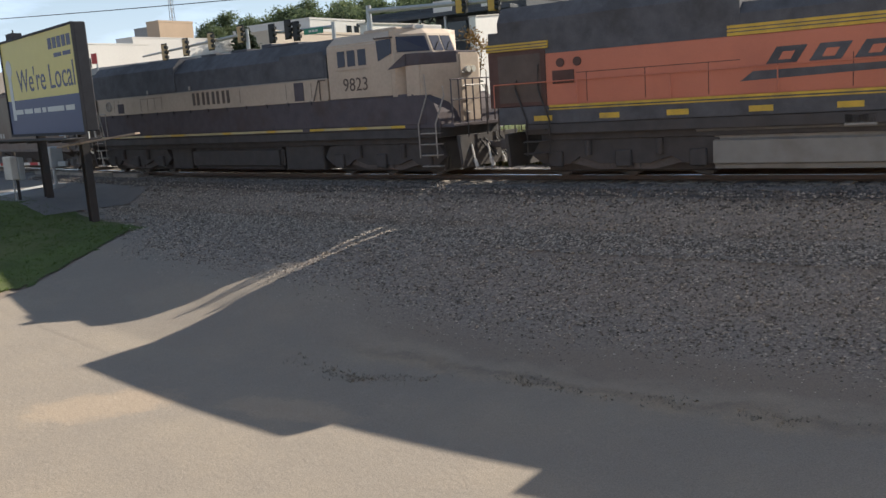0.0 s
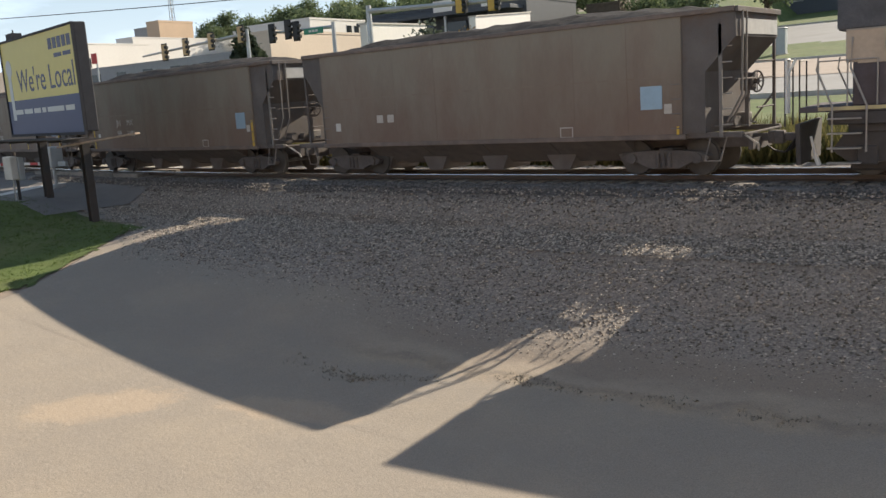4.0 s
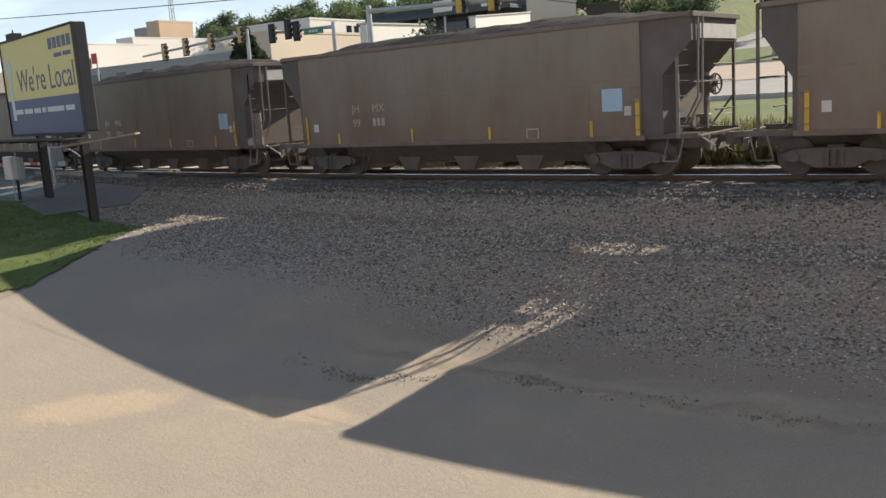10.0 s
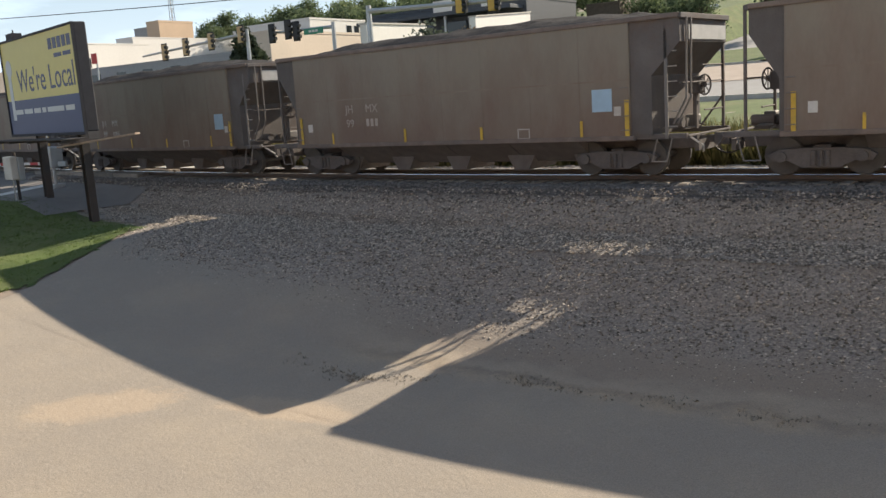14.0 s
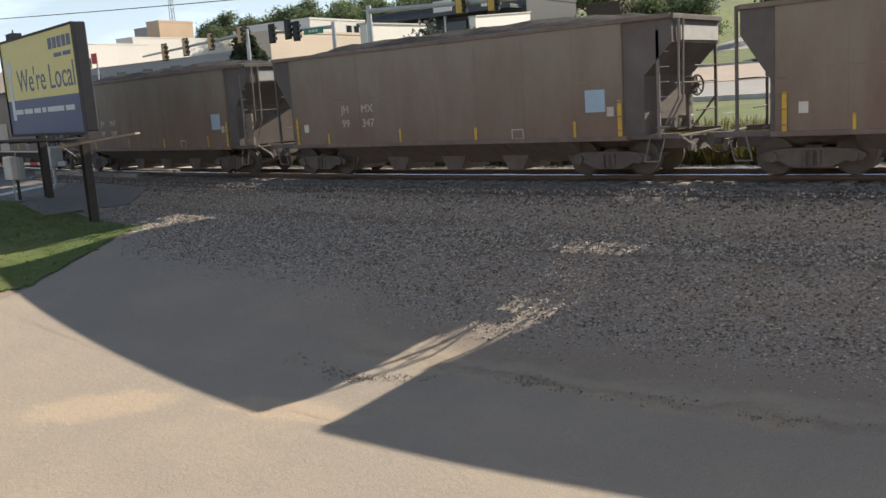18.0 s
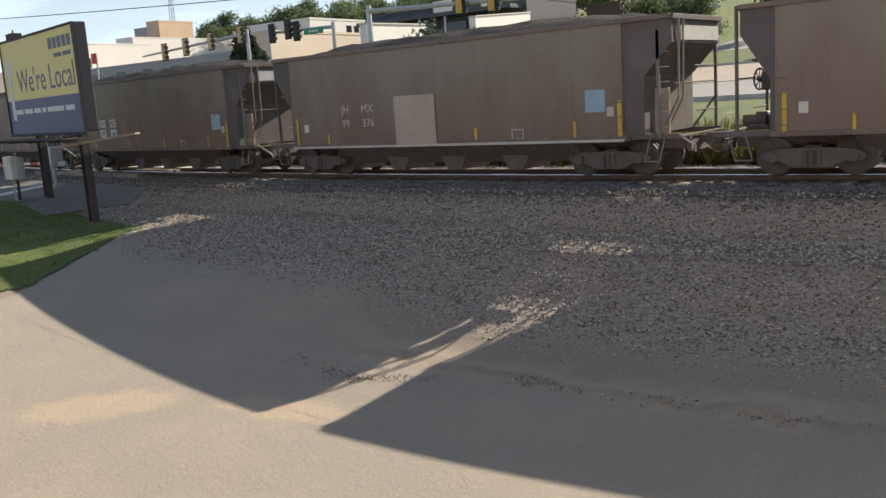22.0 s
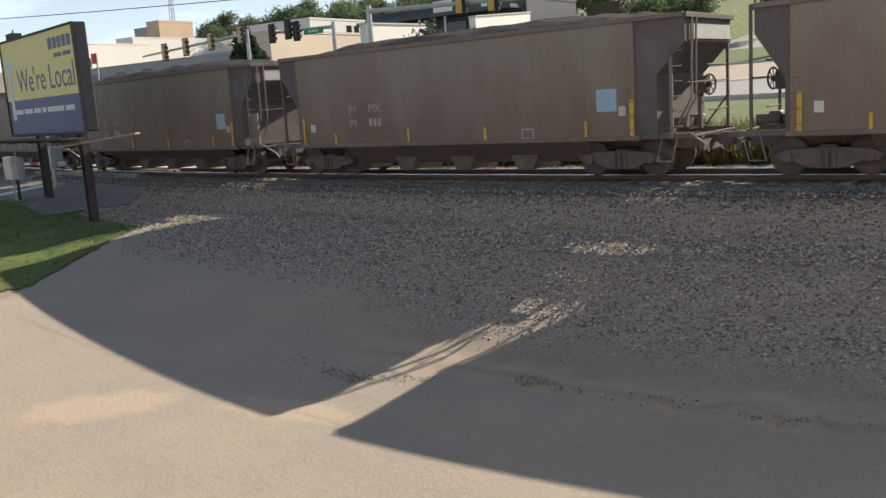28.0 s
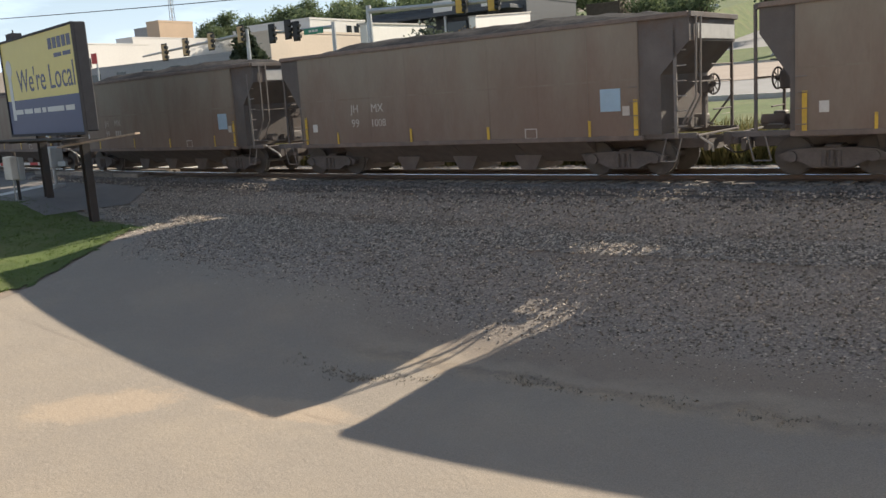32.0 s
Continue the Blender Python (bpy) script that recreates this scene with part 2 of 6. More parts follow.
weather(M["hopper"], (0.2, 0.135, 0.105), (0.27, 0.245, 0.195), 1.2, 3.9)
M["hopper_end"] = mat("sooty_hopper_steel", (0.14, 0.125, 0.118), 0.8, var=0.25, scale=1.5, stain=(0.15, 0.09, 0.06), stain_amt=0.5)
# underframe tone raised to stand in for lens haze over the blacks
M["under"] = mat("haze_lifted_underframe", (0.15, 0.134, 0.128), 0.9, var=0.3, stain=(0.12, 0.1, 0.09), stain_amt=0.6)
M["loco_under"] = mat("oily_locomotive_underframe", (0.07, 0.064, 0.064), 0.8, var=0.3, stain=(0.09, 0.075, 0.066), stain_amt=0.5)
# bays and wheels: colour lifted the same way, in place of haze
M["bay"] = mat("haze_lifted_bay_steel", (0.17, 0.15, 0.14), 0.9, var=0.3, stain=(0.13, 0.11, 0.1), stain_amt=0.6)
M["wheel"] = mat("haze_lifted_wheel_steel", (0.1, 0.09, 0.083), 0.75, 0.1, var=0.3)
M["coal"] = mat("coal", (0.05, 0.046, 0.045), 0.95, var=0.5, scale=4, grain=18, bump=1.0)
M["coal"].node_tree.nodes["Principled BSDF"].inputs["Specular IOR Level"].default_value = 0.1
M["yellow"] = mat("reflective_yellow", (0.62, 0.40, 0.05), 0.5, var=0.18, stain=(0.32, 0.22, 0.08), stain_amt=0.6, stain_scale=2.0)
M["placard"] = mat("pale_blue_placard", (0.33, 0.47, 0.58), 0.55, var=0.1, rand=0.12)
M["white"] = mat("dirty_white_paint", (0.62, 0.60, 0.56), 0.6, var=0.12, stain=(0.4, 0.36, 0.3), stain_amt=0.4, stain_scale=2)
M["stencil"] = mat("faded_stencil_white", (0.50, 0.46, 0.41), 0.7, var=0.2)
M["stencil_dim"] = mat("rubbed_stencil_paint", (0.4, 0.35, 0.3), 0.75, var=0.3)
M["patch"] = mat("ochre_repair_panel", (0.45, 0.38, 0.3), 0.6, var=0.15, scale=1.5, stain=(0.37, 0.3, 0.22), stain_amt=0.6)
M["patch_tan"] = mat("rubbed_tan_steel", (0.3, 0.245, 0.2), 0.7, var=0.2)
M["alu"] = mat("bare_aluminium_sill", (0.5, 0.48, 0.45), 0.5, 0.3, var=0.15)
M["end_white"] = mat("greyed_end_plate", (0.46, 0.45, 0.43), 0.7, var=0.15)
M["sill"] = mat("grimy_side_sill", (0.2, 0.155, 0.13), 0.85, var=0.25, stain=(0.12, 0.1, 0.09), stain_amt=0.6)
M["yellow_faded"] = mat("faded_yellow_stripe", (0.5, 0.42, 0.22), 0.6, var=0.2, scale=1.5, stain=(0.36, 0.28, 0.2), stain_amt=0.7, stain_scale=1.2)
M["rail_white"] = mat("chalky_white_handrail", (0.74, 0.72, 0.68), 0.6, var=0.1)
M["grab"] = mat("grey_handrail", (0.36, 0.33, 0.30), 0.6, 0.2, var=0.15)
M["ladder"] = mat("worn_ladder_steel", (0.2, 0.18, 0.165), 0.7, 0.1, var=0.2)
M["cream"] = mat("weathered_cream_paint", (0.50, 0.40, 0.31), 0.75, var=0.1, scale=0.8, grain=10, bump=0.05, stain=(0.37, 0.28, 0.21), stain_amt=0.5, stain_scale=0.7)
M["maroon"] = mat("dark_maroon_paint", (0.105, 0.092, 0.102), 0.85, var=0.2, stain=(0.09, 0.06, 0.05), stain_amt=0.5)
M["black"] = mat("black_hood_paint", (0.11, 0.11, 0.12), 0.8, var=0.25, stain=(0.05, 0.045, 0.042), stain_amt=0.5)
M["orange"] = mat("faded_orange_paint", (0.56, 0.18, 0.105), 0.5, var=0.1, scale=0.7, bump=0.05, stain=(0.44, 0.14, 0.09), stain_amt=0.5, stain_scale=0.6)
M["grille"] = mat("sooty_red_grille", (0.1, 0.05, 0.04), 0.75, var=0.3)
M["tank"] = mat("dusty_grey_tank", (0.26, 0.25, 0.235), 0.6, var=0.15, stain=(0.16, 0.14, 0.12), stain_amt=0.5)
M["navy"] = mat("worn_letter_paint", (0.1, 0.07, 0.055), 0.6, var=0.3)
M["pole"] = mat("dark_steel_post", (0.055, 0.05, 0.048), 0.8, var=0.35, scale=2, stain=(0.09, 0.06, 0.045), stain_amt=0.5)
M["bb_yellow"] = mat("printed_yellow", (0.62, 0.53, 0.17), 0.5, var=0.04, bump=0)
M["bb_blue"] = mat("printed_blue", (0.026, 0.045, 0.13), 0.5, var=0.05, bump=0)
M["bb_text"] = mat("printed_navy", (0.05, 0.06, 0.13), 0.5, var=0.05, bump=0)
M["bb_pale"] = mat("printed_pale", (0.5, 0.52, 0.52), 0.5, var=0.05, bump=0)
M["bb_frame"] = mat("dark_sign_frame", (0.045, 0.045, 0.05), 0.7, var=0.2)
M["wood"] = mat("grey_plank", (0.33, 0.25, 0.19), 0.85, var=0.3, grain=25)
M["sigbox"] = mat("grey_cabinet_paint", (0.40, 0.42, 0.42), 0.5, 0.1, var=0.08)
M["galv"] = mat("galvanised_steel", (0.42, 0.43, 0.43), 0.45, 0.5, var=0.1)
M["sig_yellow"] = mat("signal_yellow", (0.55, 0.34, 0.06), 0.5, var=0.1)
M["sig_black"] = mat("signal_black", (0.02, 0.02, 0.02), 0.6, var=0.1)
M["sig_tan"] = mat("signal_backplate_tan", (0.55, 0.38, 0.2), 0.6, var=0.1)
M["green"] = mat("street_sign_green", (0.02, 0.22, 0.13), 0.4, var=0.05)
M["red"] = mat("sign_red", (0.42, 0.03, 0.03), 0.5, var=0.1)
M["brick"] = mat("dark_brick", (0.2, 0.13, 0.1), 0.9, var=0.2, scale=2, grain=20)
M["b_white"] = mat("white_wall_panel", (0.72, 0.69, 0.64), 0.8, var=0.05, scale=0.2, grain=3, bump=0)
M["b_tan"] = mat("tan_brick_wall", (0.58, 0.42, 0.29), 0.9, var=0.08, scale=0.3, grain=6, bump=0.1)
M["b_grey"] = mat("grey_concrete_wall", (0.34, 0.335, 0.33), 0.9, var=0.08, scale=0.15, grain=2, bump=0.1)
M["b_dark"] = mat("dark_metal_wall", (0.055, 0.062, 0.072), 0.6, var=0.1)
M["b_beige"] = mat("beige_block_wall", (0.62, 0.52, 0.41), 0.9, var=0.06, scale=0.3, grain=5, bump=0.1)
M["glass"] = mat("dark_window_glass", (0.03, 0.035, 0.04), 0.08, var=0.1, bump=0)
M["cab_glass"] = mat("cab_window_glass", (0.045, 0.05, 0.075), 0.12, var=0.1, bump=0)
M["bark"] = mat("bark", (0.09, 0.07, 0.05), 0.95, var=0.3)
M["leaf"] = island_mat("leaf", (0.055, 0.085, 0.042), (0.165, 0.205, 0.105), 0.9, 0.4)
M["leaf_pale"] = island_mat("pale_leaf", (0.12, 0.16, 0.08), (0.24, 0.28, 0.15), 0.9, 0.45)
M["needle"] = island_mat("spruce_needle", (0.035, 0.05, 0.03), (0.08, 0.1, 0.055), 0.9, 0.2)
M["leaf_dark"] = island_mat("dark_shrub_leaf", (0.05, 0.065, 0.05), (0.12, 0.14, 0.1), 0.9, 0.25)
M["rust_leaf"] = island_mat("autumn_leaf", (0.22, 0.12, 0.03), (0.38, 0.22, 0.07))
M["car_white"] = mat("white_car_paint", (0.7, 0.7, 0.7), 0.25, var=0.03, bump=0)
M["car_dark"] = mat("dark_car_paint", (0.04, 0.05, 0.06), 0.25, var=0.05, bump=0)
M["tyre"] = mat("tyre_rubber", (0.02, 0.02, 0.02), 0.85, var=0.1)
M["lamp"] = mat("lamp_lens", (0.7, 0.68, 0.6), 0.15, var=0.05, bump=0)
M["wire"] = mat("cable_black", (0.02, 0.02, 0.022), 0.7, var=0.1, bump=0)


for k in ("maroon", "black", "under", "hopper", "hopper_end", "bb_frame", "cab_glass"):
    M[k].node_tree.nodes["Principled BSDF"].inputs["Specular IOR Level"].default_value = 0.2


# ---- mesh helpers ----
def box(bm, x0, x1, y0, y1, z0, z1, m=None):
    v = [bm.verts.new(c) for c in ((x0, y0, z0), (x1, y0, z0), (x1, y1, z0), (x0, y1, z0), (x0, y0, z1), (x1, y0, z1), (x1, y1, z1), (x0, y1, z1))]
    if m is not None:
        for a in v:
            a.co = m @ a.co
    for f in ((0, 3, 2, 1), (4, 5, 6, 7), (0, 1, 5, 4), (1, 2, 6, 5), (2, 3, 7, 6), (3, 0, 4, 7)):
        bm.faces.new([v[i] for i in f])
    return v


def rod(bm, a, b, r, n=8, r2=None):
    a, b = Vector(a), Vector(b)
    q = (b - a).to_track_quat("Z", "Y")
    r2 = r if r2 is None else r2
    lo, hi = [], []
    for i in range(n):
        w = 2 * math.pi * i / n
        c = Vector((math.cos(w), math.sin(w), 0))
        lo.append(bm.verts.new(a + q @ (c * r)))
        hi.append(bm.verts.new(b + q @ (c * r2)))
    for i in range(n):
        bm.faces.new((lo[i], lo[(i + 1) % n], hi[(i + 1) % n], hi[i]))
    bm.faces.new(lo[::-1])
    bm.faces.new(hi)


def prism(bm, profile, axis, a, b):
    """A closed outline swept along an axis: 'y' takes (x, z) pairs, 'x' takes (y, z) pairs."""
    def at(p, w):
        return (p[0], w, p[1]) if axis == "y" else (w, p[0], p[1])
    lo = [bm.verts.new(at(p, a)) for p in profile]
    hi = [bm.verts.new(at(p, b)) for p in profile]
    n = len(profile)
    for i in range(n):
        bm.faces.new((lo[i], lo[(i + 1) % n], hi[(i + 1) % n], hi[i]))
    bm.faces.new(lo[::-1])
    bm.faces.new(hi)


def tube(bm, pts, r, n=6):
    """One bent round pipe along the points."""
    pts = [Vector(p) for p in pts]
    rows = []
    for i, p in enumerate(pts):
        q = (pts[min(i + 1, len(pts) - 1)] - pts[max(i - 1, 0)]).to_track_quat("Z", "Y")
        rows.append([bm.verts.new(p + q @ Vector((r * math.cos(2 * math.pi * k / n), r * math.sin(2 * math.pi * k / n), 0))) for k in range(n)])
    for a, b in zip(rows, rows[1:]):
        for k in range(n):
            bm.faces.new((a[k], a[(k + 1) % n], b[(k + 1) % n], b[k]))
    bm.faces.new(rows[0][::-1])
    bm.faces.new(rows[-1])


def ring(bm, c, r, t, axis="x", n=20, k=6):
    c = Vector(c)
    rows = []
    for i in range(n):
        w = 2 * math.pi * i / n
        row = []
        for j in range(k):
            u = 2 * math.pi * j / k
            rr, h = r + t * math.cos(u), t * math.sin(u)
            p = Vector((h, rr * math.cos(w), rr * math.sin(w))) if axis == "x" else Vector((rr * math.cos(w), h, rr * math.sin(w)))
            row.append(bm.verts.new(c + p))
        rows.append(row)
    for i in range(n):
        for j in range(k):
            bm.faces.new((rows[i][j], rows[(i + 1) % n][j], rows[(i + 1) % n][(j + 1) % k], rows[i][(j + 1) % k]))


def soften(bm, w=0.02, seg=1):
    bmesh.ops.bevel(bm, geom=bm.edges[:], offset=w, segments=seg, affect="EDGES", clamp_overlap=True)


def mesh_of(name, bm, material):
    bmesh.ops.recalc_face_normals(bm, faces=bm.faces[:])
    me = bpy.data.meshes.new(name)
    bm.to_mesh(me)
    bm.free()
    me.materials.append(material)
    return me


def part(name, bm, material, parent, label=""):
    ob = new(name, mesh_of(name, bm, material))
    if parent is not None:
        ob.parent = parent
    if label:
        tagged(ob, label)
    return ob


def share(name, me, parent, m=None, label=""):
    ob = new(name, me)
    ob.parent = parent
    if m is not None:
        ob.matrix_basis = m
    if label:
        tagged(ob, label)
    return ob


def thing(name, label, category, group="", kind="", m=None):
    ob = new(name)
    tagged(ob, label, category, group, kind)
    if m is not None:
        ob.matrix_basis = m
    return ob


def boxpart(name, material, parent, b, bev=0.0, label=""):
    bm = bmesh.new()
    box(bm, *b)
    if bev:
        soften(bm, bev)
    return part(name, bm, material, parent, label)


def letters(name, text, size, material, parent, m, label="", squash=1.0, depth=0.004):
    cu = bpy.data.curves.new(name, "FONT")
    cu.body, cu.size, cu.extrude, cu.align_x = text, size, depth, "CENTER"
    cu.resolution_u = 3
    tmp = bpy.data.objects.new(name, cu)
    scene.collection.objects.link(tmp)
    me = bpy.data.meshes.new_from_object(tmp.evaluated_get(bpy.context.evaluated_depsgraph_get()))
    bpy.data.objects.remove(tmp)
    me.materials.clear()
    me.materials.append(material)
    ob = new(name, me)
    ob.parent = parent
    ob.matrix_basis = m @ Matrix.Diagonal((squash, 1, 1, 1))
    if label:
        tagged(ob, label)
    return ob


# upright text that faces -y
FACE = pose(0, 0, 0, 90, 0, 0)


# ---- the lie of the land ----
def track_xy(s, lat=0.0):
    th = KAP * s
    return math.sin(th) / KAP - lat * math.sin(th), D0 + (1 - math.cos(th)) / KAP + lat * math.cos(th), th


def lot_level(x):
    u = np.asarray(x, float) + 8.0
    z = -3.085 - 0.0053 * u + 0.0038 * u * u
    return np.minimum(z, np.where(u < 0, -0.62, -1.9))


def track_y(x):
    return D0 + 0.5 * KAP * np.clip(x, -75, 60) ** 2


def level(x, y):
    """Height of the ground at x, y: lot, bank, track bed, verge and the hill behind."""
    x, y = np.asarray(x, float), np.asarray(y, float)
    th = np.arctan2(x, D0 + 1 / KAP - y)
    lat = 1 / KAP - np.hypot(x, D0 + 1 / KAP - y)
    lat = np.where((np.abs(x) > 90) | (y > 120), np.where(y > track_y(x), 200.0, -200.0), lat)
    g = lot_level(x)
    foot = np.maximum(-1.15, np.minimum(g + 0.15, -0.45))
    west = np.clip((-10.5 - x) / 4.5, 0, 1)
    rise = west * np.interp(lat, [-11.4, -10.5, -9.5, -8.6, -7.5, -6.6, -5.5, -4.6, -3.6], [0, 0.08, 0.2, 0.38, 0.56, 0.7, 0.86, 0.95, 1])
    rise = rise + (1 - west) * np.interp(lat, [-11.8, -9.7, -8.5, -7.4, -6.5, -6.1, -5.5, -4.8, -4.2, -3.6], [0, 0.055, 0.125, 0.26, 0.38, 0.47, 0.66, 0.84, 0.9, 0.94])
    slope = g + (foot - g) * rise
    near = slope + (-0.36 - slope) * np.clip((lat + 3.65) / 1.0, 0, 1)
    near = np.maximum(near, np.interp(lat, [-5.0, -4.87, -3.25, -2.65], [-9.0, -1.4, -1.1, -0.36]))
    far = np.clip(y - track_y(x) - 4.0, 0, 260)
    terrace = np.clip((far - 22) / 8, 0, 1) * np.clip((-38 - x) / 4, 0, 1) * 4.2
    back = -0.36 - 0.25 * np.clip(far / 3, 0, 1) + 0.05 * far + 0.0003 * far * far + terrace
    return np.where(lat < -2.65, near, np.where(lat > 2.9, back, -0.36))


def sheet(name, xs, ys, material, lift=0.0, keep=None, label="", kind="structure", rough=0.0):
    X, Y = np.meshgrid(xs, ys, indexing="ij")
    Z = level(X, Y) + lift
    if name == "ground":
        off = 1 / KAP - np.hypot(X, D0 + 1 / KAP - Y)
        Z = Z - 0.5 * ((off > np.where(X < -19.0, -4.6, -9.5)) & (off < 5.0) & (X > -56) & (X < 28))
    if rough:
        Z = Z + np.random.default_rng(5).normal(0, rough, Z.shape)
    n, k = X.shape
    verts = np.stack([X, Y, Z], -1).reshape(-1, 3)
    faces = []
    for i in range(n - 1):
        for j in range(k - 1):
            if keep is None or keep(0.5 * (X[i, j] + X[i + 1, j]), 0.5 * (Y[i, j] + Y[i, j + 1])):
                faces.append((i * k + j, (i + 1) * k + j, (i + 1) * k + j + 1, i * k + j + 1))
    me = bpy.data.meshes.new(name)
    me.from_pydata(verts.tolist(), [], faces)
    me.materials.append(material)
    for p in me.polygons:
        p.use_smooth = True
    me.update()
    return tagged(new(name, me), label, "", "", kind)


def grow(a, b, step, far, factor=1.35):
    core = list(np.arange(a, b + 1e-6, step))
    d, p = step, core[0]
    lo = []
    while p > -far:
        d *= factor
        p -= d
        lo.append(p)
    d, p = step, core[-1]
    hi = []
    while p < far:
        d *= factor
        p += d
        hi.append(p)
    return np.array(lo[::-1] + core + hi)


def lat_of(x, y):
    return 1 / KAP - math.hypot(x, D0 + 1 / KAP - y)


def strip(name, s0, s1, l0, l1, ds, n, material, lift, label, jitter=0.0, edge=0.0, kind="structure"):
    """A sheet that follows the track between two offsets from its centre line; l0 may be a function of the place along it."""
    rng = np.random.default_rng(len(name))
    S = np.arange(s0, s1 + 1e-6, ds)
    verts, faces = [], []
    for s in S:
        lo = l0(s) if callable(l0) else l0
        for j in range(n + 1):
            q = lo + (l1 - lo) * j / n
            if j == 0 and edge:
                q += edge * noise.noise((s * 0.5, 1.3, 0)) + 0.5 * edge * noise.noise((s * 1.7, 4.1, 0))
            x, y, th = track_xy(s, q)
            h = lift if not (edge and j == 0) else -lift
            verts.append((x, y, float(level(x, y)) + h + (rng.normal(0, jitter) if jitter and q > -9.0 else 0.0)))
    k = n + 1
    for i in range(len(S) - 1):
        for j in range(k - 1):
            faces.append((i * k + j, (i + 1) * k + j, (i + 1) * k + j + 1, i * k + j + 1))
    me = bpy.data.meshes.new(name)
    me.from_pydata(verts, [], faces)
    me.materials.append(material)
    for p in me.polygons:
        p.use_smooth = True
    me.update()
    return tagged(new(name, me), label, "", "", kind)


def bank_edge(s):
    return -12.6 + 7.0 * min(1.0, max(0.0, (-21.5 - s) / 3.5))


def bank_foot(s):
    return -7.6 + 2.0 * min(1.0, max(0.0, (-21.5 - s) / 4.5))


# unseen pale wall, added to bounce sunlight onto the right-hand side
wall_bm = bmesh.new()
box(wall_bm, -3, 40, -0.9, -0.4, -3.6, 5.2)
bounce_wall = tagged(new("wall_building", mesh_of("wall_building", wall_bm, M["b_beige"])), "unseen pale wall added to bounce sunlight onto train and bank", "", "", "structure")
# unseen dark wall, added to hold sky light off the lot's left side
shade_bm = bmesh.new()
box(shade_bm, -44, -3.05, -1.4, -0.5, -3.6, 3.6)
tagged(new("wall_wing", mesh_of("wall_wing", shade_bm, M["brick"])), "unseen dark wall added to dim the left of the lot", "", "", "structure")
ground = sheet("ground", grow(-60, 30, 1.0, 1800), grow(-12, 70, 1.0, 1800), M["dirt"], -0.03, label="bare brown dirt and rough verge")
lot_xs, lot_ys = np.arange(-46, 40.1, 1.0), np.arange(-10, 16.1, 0.5)
pavement = sheet("pavement", lot_xs, lot_ys, M["bank"], 0.0, lambda x, y: lat_of(x, y) < -12.0 and y < 11.6 + (x + 22.5) * 0.55 + 3.0 * (x > -20), "sun-bleached worn asphalt lot with sandy patches")


# ---- the bank, its loose stones and the verge ----
strip("ground_gravel_bank", -60, 30, bank_edge, -2.55, 0.4, 64, M["bank"], 0.005, "grey-brown gravel bank running out into sandy soil", 0.006, 0.25)
strip("ground_far_gravel", -80, 50, 5.6, 2.5, 0.5, 8, M["gravel"], 0.03, "sunlit gravel shoulder beyond the track", 0.03, 0.9)
strip("ground_track_bed", -110, 70, -2.5, 2.9, 0.6, 16, M["bed"], 0.15, "track bed darkened with the train's shade", 0.02, 0.25)
grass_near = sheet("ground_grass", np.arange(-42, -22.4, 0.14), np.arange(7, 21.1, 0.14), M["grass"], 0.02, lambda x, y: x < -23.4 - 0.32 * max(0, y - 12.5) - 0.3 * max(0, 12.5 - y) + 0.5 * noise.noise((x, y, 0)) + 0.25 * noise.noise((x * 4, y * 4, 3)) and lat_of(x, y) < -5.9, "short green grass round the billboard posts")
strip("ground_verge", -70, 40, 5.2, 31.0, 2.0, 12, M["grass"], 0.02, "uneven green verge beyond the track", 0.02)
BX, BY = np.arange(-130, 92, 2.0), np.arange(50, 300, 2.0)


strip("road_crossing", -62, -29.4, -7.0, -2.62, 0.5, 12, M["tar"], 0.035, "dark worn asphalt approach to the level crossing", 0.0, 0.0)
bm = bmesh.new()
for a, b in ((-36.3, 0.0), (-37.3, 1.0)):
    row = []
    for x, y in ((-36.7 - 1.75 * b, 19.2 + 4.0 * b), (-35.75 - 1.75 * b, 18.9 + 4.0 * b)):
        row.append((x, y, float(level(x, y)) + 0.052))
    if b == 0.0:
        lo = row
    else:
        v = [bm.verts.new(c) for c in (*lo, row[1], row[0])]
        bm.faces.new(v)
tagged(new("road_marking", mesh_of("road_marking", bm, M["white"])), "worn white stop line on the crossing road", "", "", "structure")


def beyond(x, y):
    return y - float(track_y(x)) - 4.0


sheet("road", BX, BY, M["road"], 0.035, lambda x, y: 28 < beyond(x, y) < 60 and x > -36, "worn grey road beyond the track")
sheet("pavement_median", BX, BY, M["median"], 0.075, lambda x, y: 42 < beyond(x, y) < 59.5 and x > -36, "pinkish concrete lanes beside the grey road")
sheet("ground_lawn", BX, BY, M["grass"], 0.06, lambda x, y: x > -38 and 61 < beyond(x, y) < 82 + 6 * noise.noise((x * 0.05, 0, 0)), "green lawn between two roads")
sheet("road_hill", BX, BY, M["road"], 0.035, lambda x, y: 78 < beyond(x, y) < 118 and x > -38, "pale concrete road climbing the hill")
sheet("ground_hill_lawn", BX, BY, M["grass"], 0.06, lambda x, y: (118 if x > -38 else 45) < beyond(x, y) < 245, "green lawn on the hillside")
for w in (28, 60, 118):
    bm = bmesh.new()
    prev = None
    for x in np.arange(-36, 90, 3.0):
        y = w + 4 + float(track_y(x))
        z = float(level(x, y))
        row = [bm.verts.new((x, y + q, z + h)) for q, h in ((-0.15, -0.1), (-0.15, 0.26), (0.15, 0.26), (0.15, -0.1))]
        if prev:
            for i in range(3):
                bm.faces.new((prev[i], row[i], row[i + 1], prev[i + 1]))
        prev = row
    tagged(new("kerb", mesh_of("kerb", bm, M["kerb"])), "pale concrete kerb beside the road", "", "", "structure")


